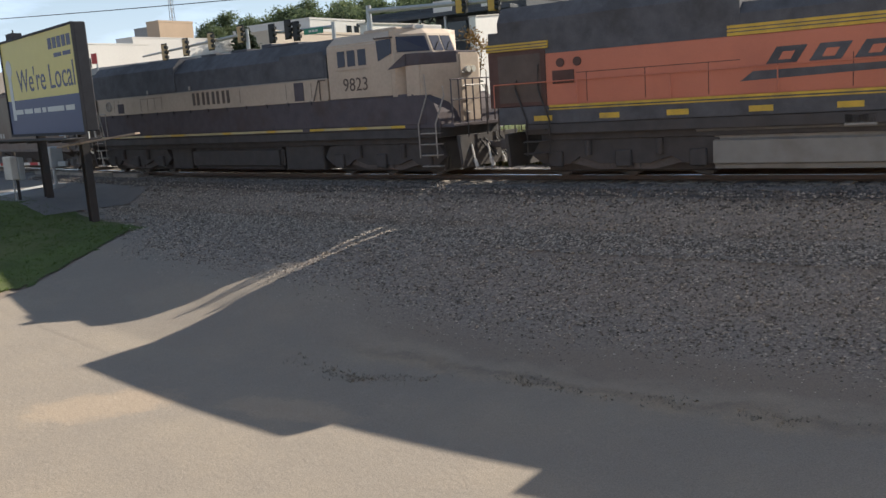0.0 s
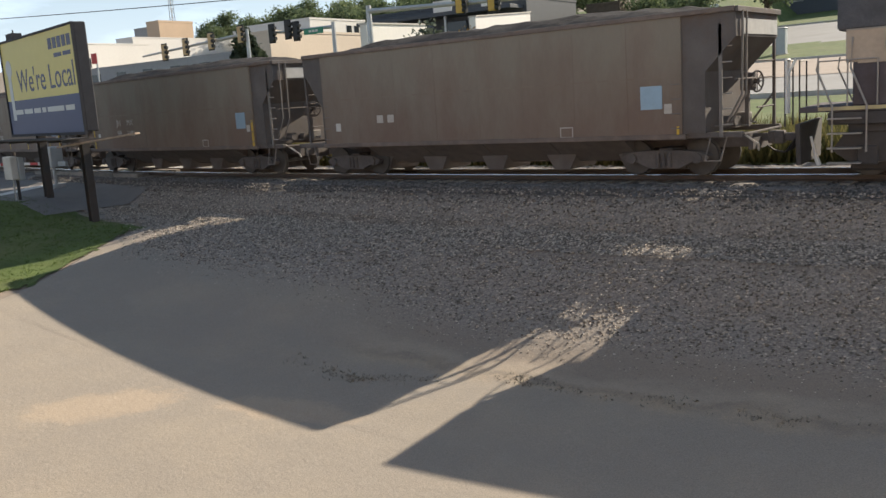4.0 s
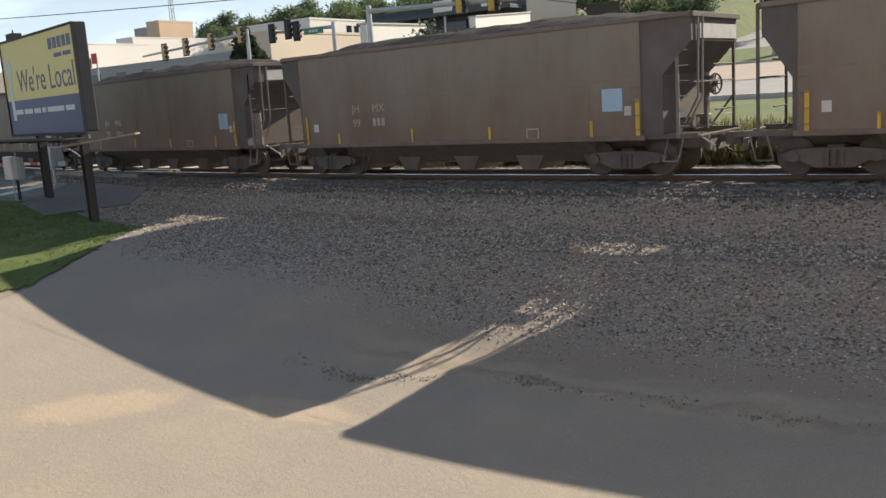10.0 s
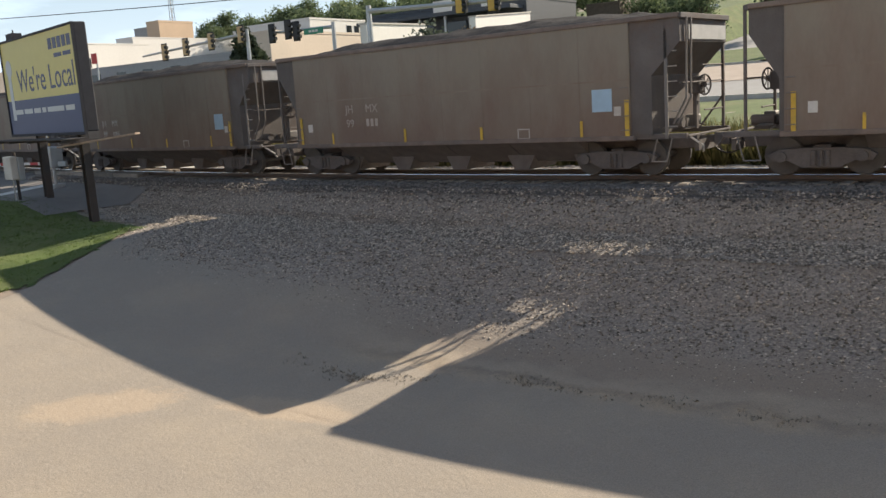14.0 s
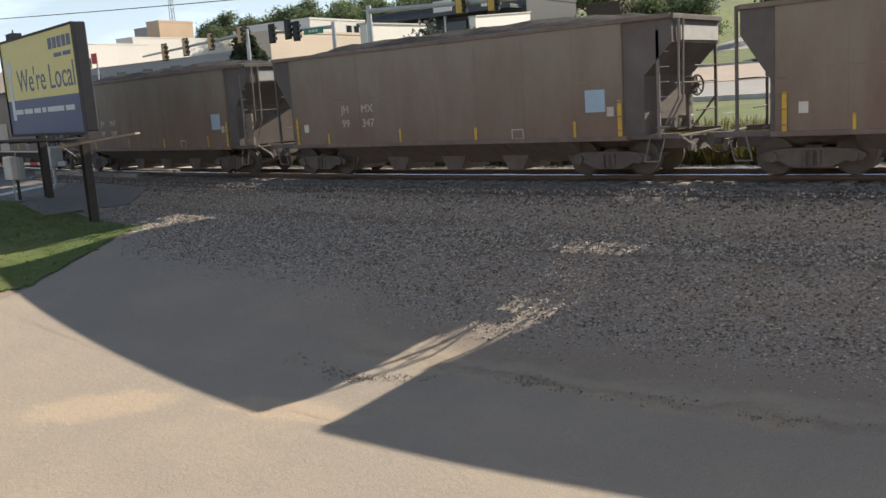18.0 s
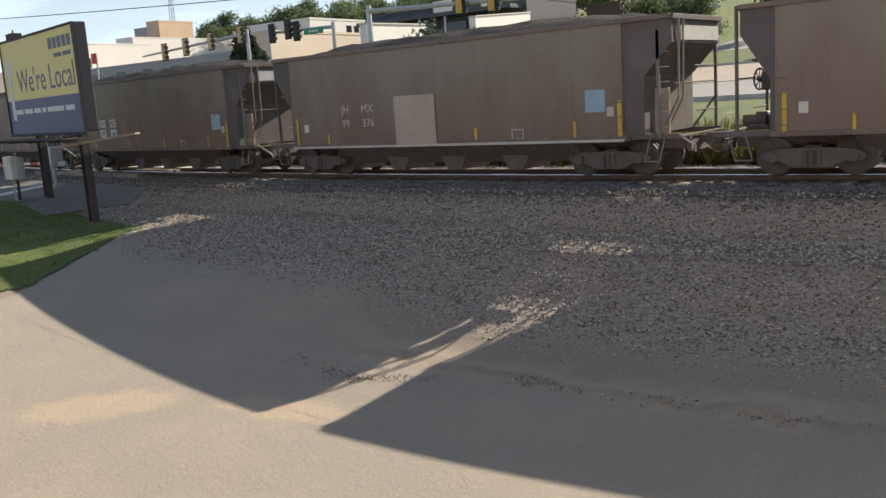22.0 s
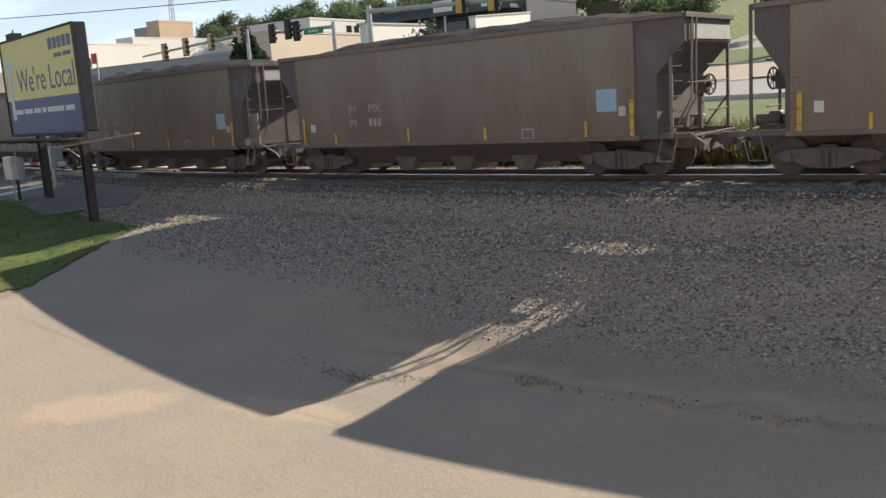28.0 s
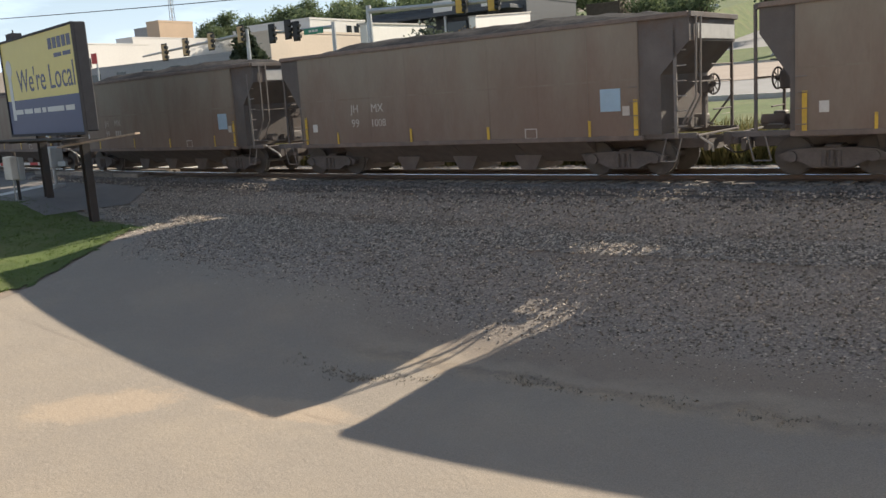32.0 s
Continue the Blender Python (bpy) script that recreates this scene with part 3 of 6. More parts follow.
def stones(name, count, s0, s1, l0, l1, size, label, seed, material=None, fade=0.8):
    """Loose eight-sided stones strewn between two offsets from the track."""
    rng = np.random.default_rng(seed)
    base = np.array([(1, 0, 0), (-1, 0, 0), (0, 1, 0), (0, -1, 0), (0, 0, 1), (0, 0, -1)], float)
    tri = np.array(((0, 2, 4), (2, 1, 4), (1, 3, 4), (3, 0, 4), (2, 0, 5), (1, 2, 5), (3, 1, 5), (0, 3, 5)))
    s = rng.uniform(s0, s1, count)
    q = l0 + (l1 - l0) * rng.uniform(size=count) ** fade
    foot = -7.6 + 2.0 * np.clip((-21.5 - s) / 4.5, 0, 1)
    keep = q > foot - np.where(s > -23, 2.2, 0.3) + (rng.uniform(-0.5, 2.5, count) if l0 < -8 else 0.0)
    keep &= (s > -29.5 + 1.2 * np.sin(3.1 * q) * rng.uniform(0.2, 1.0, count)) | (q > -2.9)
    s, q = s[keep], q[keep]
    n = len(s)
    th = KAP * s
    x, y = np.sin(th) / KAP - q * np.sin(th), D0 + (1 - np.cos(th)) / KAP + q * np.cos(th)
    r = size * rng.uniform(0.45, 1.35, n) * np.clip((q + 10.0) / 3.0, 0.35, 1.0)
    a = rng.uniform(0, 6.28, n)
    p = base[None] * rng.uniform(0.6, 1.2, (n, 6, 1)) * r[:, None, None]
    c, d = np.cos(a)[:, None], np.sin(a)[:, None]
    z = level(x, y) + 0.3 * r + 0.14 * np.clip((q + 2.75) / 0.3, 0, 1) * (q < 2.6)
    v = np.stack([p[..., 0] * c - p[..., 1] * d + x[:, None], p[..., 0] * d + p[..., 1] * c + y[:, None], p[..., 2] * 0.6 + z[:, None]], -1)
    f = (np.arange(n)[:, None, None] * 6 + tri[None]).reshape(-1, 3)
    me = bpy.data.meshes.new(name)
    me.from_pydata(v.reshape(-1, 3).tolist(), [], f.tolist())
    me.materials.append(material or M["stone"])
    return tagged(new(name, me), label, "gravel", "", "stuff")


stones("ballast_stones", 62000, -42, 10, -8.8, -3.4, 0.036, "loose grey and brown ballast stones", 3, None, 0.62)
stones("shoulder_stones", 26000, -42, 10, -4.4, -2.5, 0.038, "loose ballast stones on the steep shoulder", 13, None, 1.0)
stones("track_stones", 20000, -42, 12, -2.9, -0.2, 0.045, "track bed stones darkened with the train's shade", 5, M["bed_stone"], 1.0)
stones("scattered_stones", 5000, -40, 8, -11.0, -7.0, 0.02, "small stones scattered at the foot of the bank", 8)
stones("far_ballast_stones", 9000, -45, 14, 1.2, 5.6, 0.06, "sunlit ballast stones beyond the track", 9)


def tufts(name, count, inside, box_, hgt, material, label, seed):
    rng = np.random.default_rng(seed)
    verts, faces = [], []
    while count:
        x, y = rng.uniform(box_[0], box_[1]), rng.uniform(box_[2], box_[3])
        count -= 1
        if not inside(x, y):
            continue
        z = float(level(x, y))
        for b in range(5):
            a = rng.uniform(0, 6.28)
            h = hgt * rng.uniform(0.5, 1.3)
            w = 0.012 + 0.12 * h * 0.3
            dx, dy = math.cos(a), math.sin(a)
            ox, oy = x + rng.normal(0, 0.05), y + rng.normal(0, 0.05)
            k = len(verts)
            verts.extend([(ox - dy * w, oy + dx * w, z), (ox + dy * w, oy - dx * w, z), (ox + dx * h * 0.5, oy + dy * h * 0.5, z + h)])
            faces.append((k, k + 1, k + 2))
    me = bpy.data.meshes.new(name)
    me.from_pydata(verts, [], faces)
    me.materials.append(material)
    return tagged(new(name, me), label, "grass", "", "stuff")


tufts("grass_tufts", 9000, lambda x, y: x < -23.6 - 0.32 * max(0, y - 12.5) - 0.3 * max(0, 12.5 - y) and lat_of(x, y) < -6.1, (-40, -23, 8, 21), 0.06, M["blade"], "short grass blades round the billboard posts", 4)
tufts("verge_weeds", 30000, lambda x, y: 5.4 + 0.8 * noise.noise((x * 0.4, y * 0.4, 0)) < lat_of(x, y) < 9.5, (-42, 12, 26, 46), 1.15, M["weed"], "tall weeds and rough grass beyond the track", 6)



def edge_weeds(count, seed):
    """Low dry weeds and grit in the crack where the pavement meets the soil."""
    rng = np.random.default_rng(seed)
    verts, faces = [], []
    for i in range(count):
        s = rng.uniform(-12.5, 6.0)
        if noise.noise((s * 0.9, 7.7, 0)) + 0.35 * noise.noise((s * 3.1, 2.2, 0)) < rng.uniform(-0.5, 0.25):
            continue
        q = -9.42 - 1.15 * min(1.0, max(0.0, (-8.0 - s) / 2.5)) + rng.normal(0, 0.12) + 0.16 * noise.noise((s * 0.7, 3.0, 0))
        x, y, th = track_xy(s, q)
        z = float(level(x, y)) + 0.004
        for b in range(4):
            a, h = rng.uniform(0, 6.28), 0.04 * rng.uniform(0.4, 1.4)
            w, dx, dy = 0.012, math.cos(a), math.sin(a)
            ox, oy, k = x + rng.normal(0, 0.04), y + rng.normal(0, 0.04), len(verts)
            verts.extend([(ox - dy * w, oy + dx * w, z), (ox + dy * w, oy - dx * w, z), (ox + dx * h, oy + dy * h, z + h)])
            faces.append((k, k + 1, k + 2))
    me = bpy.data.meshes.new("edge_weeds")
    me.from_pydata(verts, [], faces)
    me.materials.append(M["dry_weed"])
    return tagged(new("edge_weeds", me), "low dry weeds and grit along the pavement edge", "weeds", "", "stuff")


edge_weeds(1100, 21)

# ---- the railway track ----
railway = thing("railway_track", "single track with dark timber ties and worn steel rails", "railway track", kind="structure")


def rail_mesh(name, q, prof, material, z0):
    bm = bmesh.new()
    prev = None
    for s in np.arange(-130, 91, 2.0):
        x, y, th = track_xy(s)
        row = []
        for a, b in prof:
            px_, py_, _ = track_xy(s, q + a)
            row.append(bm.verts.new((px_, py_, z0 + b)))
        if prev:
            n = len(row)
            for i in range(n):
                bm.faces.new((prev[i], prev[(i + 1) % n], row[(i + 1) % n], row[i]))
        prev = row
    return part(name, bm, material, railway)


for q in (-0.755, 0.755):
    rail_mesh("rail", q, ((-0.07, 0), (0.07, 0), (0.07, 0.015), (0.01, 0.03), (0.01, 0.12), (0.035, 0.125), (0.035, 0.145), (-0.035, 0.145), (-0.035, 0.125), (-0.01, 0.12), (-0.01, 0.03), (-0.07, 0.015)), M["rail"], -0.16)
    rail_mesh("rail_head", q, ((-0.034, 0), (0.034, 0), (0.03, 0.012), (-0.03, 0.012)), M["railhead"], -0.0145)
tie_bm = bmesh.new()
box(tie_bm, -0.115, 0.115, -1.3, 1.3, -0.18, 0)
soften(tie_bm, 0.012)
tie_me = mesh_of("tie", tie_bm, M["tie"])
for i in range(150):
    s = -62 + i * 0.55 + random.uniform(-0.03, 0.03)
    x, y, th = track_xy(s)
    share("tie", tie_me, railway, pose(x, y, -0.165 + random.uniform(-0.015, 0.01), 0, 0, math.degrees(th) + random.uniform(-1, 1)))


plank_bm = bmesh.new()
box(plank_bm, -1.15, 1.15, -0.12, 0.12, -0.2, 0)
soften(plank_bm, 0.012)
plank_me = mesh_of("crossing_plank", plank_bm, M["kerb"])
plank_dark = plank_me.copy()
plank_dark.materials[0] = M["tie"]
for i in range(5):
    for q in (-1.45, -1.15, -0.4, 0.0, 0.4, 1.15, 1.45, 1.75, 2.05, 2.35):
        s = -43.0 + i * 2.34
        x, y, th = track_xy(s, q)
        share("crossing_plank", plank_me if q > 1.0 else plank_dark, railway, pose(x, y, -0.03 + random.uniform(-0.012, 0.008), 0, 0, math.degrees(th) + random.uniform(-0.5, 0.5)))


# ---- the train: coal hopper cars ----
def wheel_mesh():
    bm = bmesh.new()
    for sgn in (-1, 1):
        y = sgn * 0.75
        rod(bm, (0, y - 0.065, 0), (0, y + 0.065, 0), 0.45, 20)
        rod(bm, (0, y - sgn * 0.05, 0), (0, y - sgn * 0.085, 0), 0.48, 20)
        rod(bm, (0, y, 0), (0, y + sgn * 0.1, 0), 0.13, 12)
    rod(bm, (0, -1.05, 0), (0, 1.05, 0), 0.085, 10)
    return mesh_of("wheelset", bm, M["wheel"])


def side_frame_mesh():
    bm = bmesh.new()
    prof = [(-1.2, 0.5), (-0.95, 0.62), (-0.45, 0.66), (0.45, 0.66), (0.95, 0.62), (1.2, 0.5), (1.1, 0.36), (0.75, 0.36), (0.4, 0.2), (-0.4, 0.2), (-0.75, 0.36), (-1.1, 0.36)]
    prism(bm, prof, "y", -0.09, 0.09)
    for x in (-0.16, 0.0, 0.16):
        rod(bm, (x, -0.11, 0.24), (x, -0.11, 0.6), 0.055, 8)
    for x in (-0.89, 0.89):
        rod(bm, (x, -0.16, 0.46), (x, 0.1, 0.46), 0.13, 12)
    return mesh_of("side_frame", bm, M["under"])


WHEEL, SIDE_FRAME = wheel_mesh(), side_frame_mesh()


def truck(parent, x, wheels=(-0.89, 0.89), frame_scale=1.0):
    for sgn in (-1, 1):
        share("side_frame", SIDE_FRAME, parent, pose(x, sgn * 1.02, 0, 0, 0, 0 if sgn < 0 else 180) @ Matrix.Diagonal((frame_scale, 1, 1, 1)))
    for w in wheels:
        share("wheelset", WHEEL, parent, pose(x + w, 0, 0.46))
    boxpart("brake_beam", M["under"], parent, (x - 0.45, x + 0.45, -0.7, 0.7, 0.14, 0.4), 0.03)
    boxpart("bolster", M["under"], parent, (x - 0.2, x + 0.2, -0.98, 0.98, 0.42, 0.72), 0.03)


def coupler(parent, x, sgn):
    bm = bmesh.new()
    box(bm, min(x - 0.75 * sgn, x - 0.12 * sgn), max(x - 0.75 * sgn, x - 0.12 * sgn), -0.09, 0.09, 0.78, 0.98)
    box(bm, min(x - 0.2 * sgn, x + 0.04 * sgn), max(x - 0.2 * sgn, x + 0.04 * sgn), -0.17, 0.14, 0.72, 1.04)
    soften(bm, 0.03)
    part("coupler", bm, M["under"], parent)
    bm = bmesh.new()
    tube(bm, [(x - 0.55 * sgn + 0.55 * sgn * u, 0.35, 0.8 - 0.42 * math.sin(math.pi * 0.5 * u) + 0.1 * u) for u in (0, 0.125, 0.25, 0.375, 0.5, 0.625, 0.75, 0.875, 1)], 0.025)
    part("air_hose", bm, M["wire"], parent)


HX, HY, Z0, Z1 = 6.26, 1.58, 0.97, 4.06


def hopper_car(wheel_end):
    """One car; wheel_end: +1 or -1, the end that carries the brake wheel."""
    car = thing("hopper_car", "dusty brown steel coal hopper car with a heaped load", "hopper car", "coal hopper cars of the train")
    # side walls with ribs, sill and top chord
    for sgn in (-1, 1):
        y = sgn * HY
        bm = bmesh.new()
        y0, y1 = sorted((y, y - sgn * 0.06))
        box(bm, -HX, HX, y0, y1, Z0 + 0.08, Z1 - 0.1)
        part("side_panel", bm, M["hopper"], car)
        for x in (-HX + 0.05, -4.7, -3.1, -1.5, 0.1, 1.6, 3.24, 4.8, HX - 0.05):
            yy = sorted((y, y + sgn * 0.005))
            bm = bmesh.new()
            box(bm, x - 0.01, x + 0.01, yy[0], yy[1], Z0 + 0.15, Z1 - 0.12)
            part("side_post", bm, M["hopper"], car)
        yy = sorted((y - sgn * 0.08, y + sgn * 0.045))
        boxpart("top_chord", M["sill"], car, (-7.06, 7.6, yy[0], yy[1], Z1 - 0.12, Z1), 0.015)
        boxpart("side_sill", M["sill"], car, (-HX - 0.1, HX + 0.1, yy[0], yy[1], Z0, Z0 + 0.13), 0.015)
        yy = sorted((y, y + sgn * 0.007))
        boxpart("side_seam", M["hopper"], car, (-HX, HX, yy[0], yy[1], 2.5, 2.545))
    # sloping end sheets, end plates and open platforms
    for e in (-1, 1):
        wx, ox = (6.84, 7.6) if e > 0 else (6.38, 7.06)
        prof = [(e * 6.2, Z1 - 0.05), (e * ox, Z1 - 0.05), (e * ox, 3.36), (e * wx, 2.58 if e > 0 else 2.32), (e * wx, 1.1), (e * 6.2, 1.1)]
        bm = bmesh.new()
        prism(bm, prof, "y", -HY + 0.05, HY - 0.05)
        part("end_slope", bm, M["hopper_end"], car)
        boxpart("end_cap", M["hopper_end"], car, (min(e * ox, e * (ox + 0.08)), max(e * ox, e * (ox + 0.08)), -HY, HY, Z1 - 0.14, Z1 - 0.01), 0.01)
        boxpart("end_plate", M["end_white"], car, (min(e * (ox + 0.004), e * (ox + 0.024)), max(e * (ox + 0.004), e * (ox + 0.024)), -1.0, 1.45, 3.42, 3.78))
        for q in (-1.4, 1.4):
            boxpart("end_sill", M["under"], car, (min(e * 6.3, e * 7.72), max(e * 6.3, e * 7.72), q - 0.07, q + 0.07, 0.98, 1.12), 0.015)
        boxpart("crossover_board", M["under"], car, (min(e * 7.66, e * 7.76), max(e * 7.66, e * 7.76), -1.4, 1.4, 1.02, 1.07), 0.01)
        boxpart("centre_sill", M["under"], car, (min(e * 4.6, e * 7.5), max(e * 4.6, e * 7.5), -0.3, 0.3, 0.66, 1.0), 0.02)
        for q in (-1.42, 1.42):
            if e > 0 and q < 0:
                continue
            bm = bmesh.new()
            px, top = (ox - 0.05, Z1 - 0.3) if e > 0 else (ox + 0.115, Z1 - 0.02)
            box(bm, e * px - 0.035, e * px + 0.035, q - 0.035, q + 0.035, 1.1, top)
            part("corner_post", bm, M["hopper_end"], car)
            if e < 0:
                continue
            bm = bmesh.new()
            rod(bm, (e * (wx + 0.05), q, 1.12), (e * (ox - 0.02), q, 2.0), 0.028, 6)
            part("end_brace", bm, M["hopper_end"], car)
        for z, q0 in ((1.62, 0.1), (2.36, -1.42), (2.78, 0.0)):
            rx = ox - 0.05 if e > 0 else ox + 0.115
            bm = bmesh.new()
            rod(bm, (e * rx, q0, z), (e * rx, 1.42, z), 0.022, 6)
            part("end_rail", bm, M["hopper_end"], car)
        # ladder on the side of the leading near corner, another across the far corner
        if e > 0:
            bm = bmesh.new()
            box(bm, 7.18, 7.26, -1.53, -1.48, 1.0, 3.68)
            part("ladder_stile", bm, M["ladder"], car)
            for q in (-1.3, -1.02):
                bm = bmesh.new()
                rod(bm, (7.3, q, 1.35), (7.66, q, 2.0), 0.026, 6)
                rod(bm, (7.66, q, 2.0), (7.69, q, 3.95), 0.026, 6)
                part("end_stile", bm, M["ladder"], car)
            for k in range(7):
                bm = bmesh.new()
                rod(bm, (7.22, -1.5, 1.3 + k * 0.37), (7.5, -1.5, 1.3 + k * 0.37), 0.016, 6)
                part("ladder_rung", bm, M["grab"], car)
        else:
            for k in range(5):
                bm = bmesh.new()
                rod(bm, (-6.3, 1.5, 1.5 + k * 0.4), (-6.6, 1.5, 1.5 + k * 0.4), 0.014, 6)
                part("ladder_rung", bm, M["ladder"], car)
        for k in range(4):
            bm = bmesh.new()
            rod(bm, (e * 6.0, -HY - 0.05, 1.25 + k * 0.36), (e * 6.24, -HY - 0.05, 1.25 + k * 0.36), 0.014, 6)
            part("side_grab_iron", bm, M["ladder"], car)
        # step, brake cylinder and piping on the platform
        bm = bmesh.new()
        rod(bm, (e * 6.95, -1.5, 1.0), (e * 6.8, -1.52, 0.42), 0.02, 6)
        rod(bm, (e * 7.35, -1.5, 1.0), (e * 7.2, -1.52, 0.42), 0.02, 6)
        rod(bm, (e * 6.8, -1.52, 0.42), (e * 7.2, -1.52, 0.42), 0.02, 6)
        part("sill_step", bm, M["ladder"], car)
        # low brake rigging, railings and steps that crowd the end platform
        rng = random.Random(7 if e > 0 else 9)
        for k in range(3):
            a = (rng.uniform(6.45, 7.2 if e > 0 else 6.7), rng.uniform(-1.3, 1.3), 1.14)
            c = (a[0] + rng.uniform(-0.35, 0.4 if e > 0 else 0.1), a[1] + rng.uniform(-0.3, 0.3), 1.14 + rng.uniform(0.06, 0.2))
            bm = bmesh.new()
            rod(bm, (e * a[0], a[1], a[2]), (e * c[0], c[1], c[2]), rng.uniform(0.02, 0.05), 6)
            part("brake_rigging", bm, M["ladder"] if k % 3 else M["hopper"], car)
        bm = bmesh.new()
        rod(bm, (e * 7.62, -1.3, 1.1), (e * 7.95, -1.0, 0.78), 0.028, 6)
        rod(bm, (e * 7.95, -1.0, 0.78), (e * 7.9, -0.85, 0.62), 0.028, 6)
        part("uncoupling_lever", bm, M["white"] if e > 0 else M["under"], car)
        bm = bmesh.new()
        box(bm, min(e * 7.6, e * 7.72), max(e * 7.6, e * 7.72), -0.7, 0.7, 0.62, 0.9)
        part("end_beam", bm, M["under"], car)
        if e != wheel_end:
            if e > 0:
                boxpart("end_panel", M["patch_tan"], car, (7.02, 7.4, -1.3, -1.22, 1.12, 2.26), 0.01, "pale tan upright end panel")
        else:
            bm = bmesh.new()
            rod(bm, (e * 6.7, -0.55, 1.34), (e * 7.25, -0.55, 1.34), 0.13, 14)
            part("air_reservoir", bm, M["hopper_end"], car)
            bm = bmesh.new()
            rod(bm, (e * 6.65, 0.1, 1.3), (e * 7.1, 0.1, 1.3), 0.13, 12)
            part("brake_cylinder", bm, M["hopper_end"], car)
            for p, q in (((6.6, -1.2, 1.25), (7.4, -0.2, 1.2)), ((6.6, 0.5, 1.4), (7.4, 0.5, 1.22))):
                bm = bmesh.new()
                rod(bm, (e * p[0], p[1], p[2]), (e * q[0], q[1], q[2]), 0.025, 6)
                part("brake_pipe", bm, M["ladder"], car)
            boxpart("brake_valve", M["ladder"], car, (min(e * 6.9, e * 7.2), max(e * 6.9, e * 7.2), 0.35, 0.75, 1.16, 1.5), 0.03)
        truck(car, e * 5.55)
        coupler(car, e * 8.1, e)
    # brake wheel and its gear on one end
    bm = bmesh.new()
    c = (7.5, 0.25, 2.27) if wheel_end > 0 else (-6.98, -0.1, 2.32)
    tilt = Matrix.Translation(c) @ Matrix.Rotation(math.radians(-16), 4, "Z") @ Matrix.Translation((-c[0], -c[1], -c[2]))
    ring(bm, c, 0.26, 0.024, "x")
    for k in range(4):
        w = math.pi * k / 4
        rod(bm, (c[0], c[1] - 0.26 * math.cos(w), c[2] - 0.26 * math.sin(w)), (c[0], c[1] + 0.26 * math.cos(w), c[2] + 0.26 * math.sin(w)), 0.014, 5)
    rod(bm, (c[0] - 0.1 * wheel_end, c[1], c[2]), (c[0] + 0.04 * wheel_end, c[1], c[2]), 0.06, 10)
    bmesh.ops.transform(bm, matrix=tilt, verts=bm.verts[:])
    part("brake_wheel", bm, M["under"], car)
    g0, g1 = (7.12, 7.42) if wheel_end > 0 else (-6.9, -6.62)
    boxpart("brake_gearbox", M["under"], car, (g0, g1, c[1] - 0.18, c[1] + 0.2, 2.05, 2.5), 0.03)
    if wheel_end > 0:
        bm = bmesh.new()
        box(bm, 7.2, 7.3, c[1] - 0.06, c[1] + 0.06, 1.14, 2.06)
        part("gear_bracket", bm, M["under"], car)
    # floor and discharge bays
    for x in (-3.45, -1.15, 1.15, 3.45):
        bm = bmesh.new()
        prism(bm, [(-1.42, 1.15), (1.42, 1.15), (1.42, 0.98), (0.45, 0.38), (-0.45, 0.38), (-1.42, 0.98)], "x", x - 1.13, x + 1.13)
        part("discharge_hopper", bm, M["bay"], car)
        boxpart("hopper_gate", M["under"], car, (x - 0.75, x + 0.75, -0.4, 0.4, 0.34, 0.378), 0.01)
    for x in (-4.55, -2.3, 0.0, 2.3, 4.55):
        bm = bmesh.new()
        prism(bm, [(x - 0.5, 0.6), (x + 0.5, 0.6), (x + 0.25, 0.14), (x - 0.25, 0.14)], "y", -0.75, 0.75)
        part("door_gear", bm, M["bay"], car)
    boxpart("floor", M["under"], car, (-6.25, 6.25, -1.5, 1.5, 1.12, 1.2))
    bm = bmesh.new()
    box(bm, -4.7, 4.7, -0.3, 0.3, 0.68, 1.14)
    part("centre_beam", bm, M["under"], car)
    # heaped coal
    bm = bmesh.new()
    nx, ny = 46, 10
    grid = []
    for i in range(nx + 1):
        u = -1 + 2 * i / nx
        row = []
        for j in range(ny + 1):
            v = -1 + 2 * j / ny
            h = 0.44 * (1 - abs(u) ** 5) * (1 - 0.85 * v * v) + 0.09 * noise.noise((u * 9, v * 2.5, 1.7)) + 0.04 * noise.noise((u * 30, v * 8, 4))
            row.append(bm.verts.new((u * 7.2 + 0.28, v * (HY - 0.07), Z1 - 0.12 + max(h, -0.02))))
        grid.append(row)
    for i in range(nx):
        for j in range(ny):
            bm.faces.new((grid[i][j], grid[i + 1][j], grid[i + 1][j + 1], grid[i][j + 1]))
    part("coal_load", bm, M["coal"], car, "black heaped coal")
    # markings on the near side
    boxpart("notice_plate", M["placard"], car, (5.17, 5.75, -HY - 0.012, -HY - 0.002, 1.74, 2.32), 0.0, "pale blue square notice plate")
    boxpart("small_plate", M["white"], car, (-5.74, -5.53, -HY - 0.012, -HY - 0.002, 1.5, 1.76), 0.0, "small white square plate")
    boxpart("small_plate", M["stencil"], car, (5.8, 6.0, -HY - 0.012, -HY - 0.002, 1.62, 1.86))
    bm = bmesh.new()
    for b in ((2.78, 3.18, 1.34, 1.37), (2.78, 3.18, 1.08, 1.11), (2.78, 2.81, 1.08, 1.37), (3.15, 3.18, 1.08, 1.37)):
        box(bm, b[0], b[1], -HY - 0.008, -HY - 0.002, b[2], b[3])
    part("stencil_frame", bm, M["stencil"], car)
    return car


STRIPS = ((-6.05, 1.08, 2.0, 0.055), (6.18, 1.08, 2.02, 0.06), (-4.56, 1.06, 1.46, 0.035), (-1.39, 1.06, 1.5, 0.04), (1.54, 1.02, 1.46, 0.045), (4.84, 1.08, 1.52, 0.04))


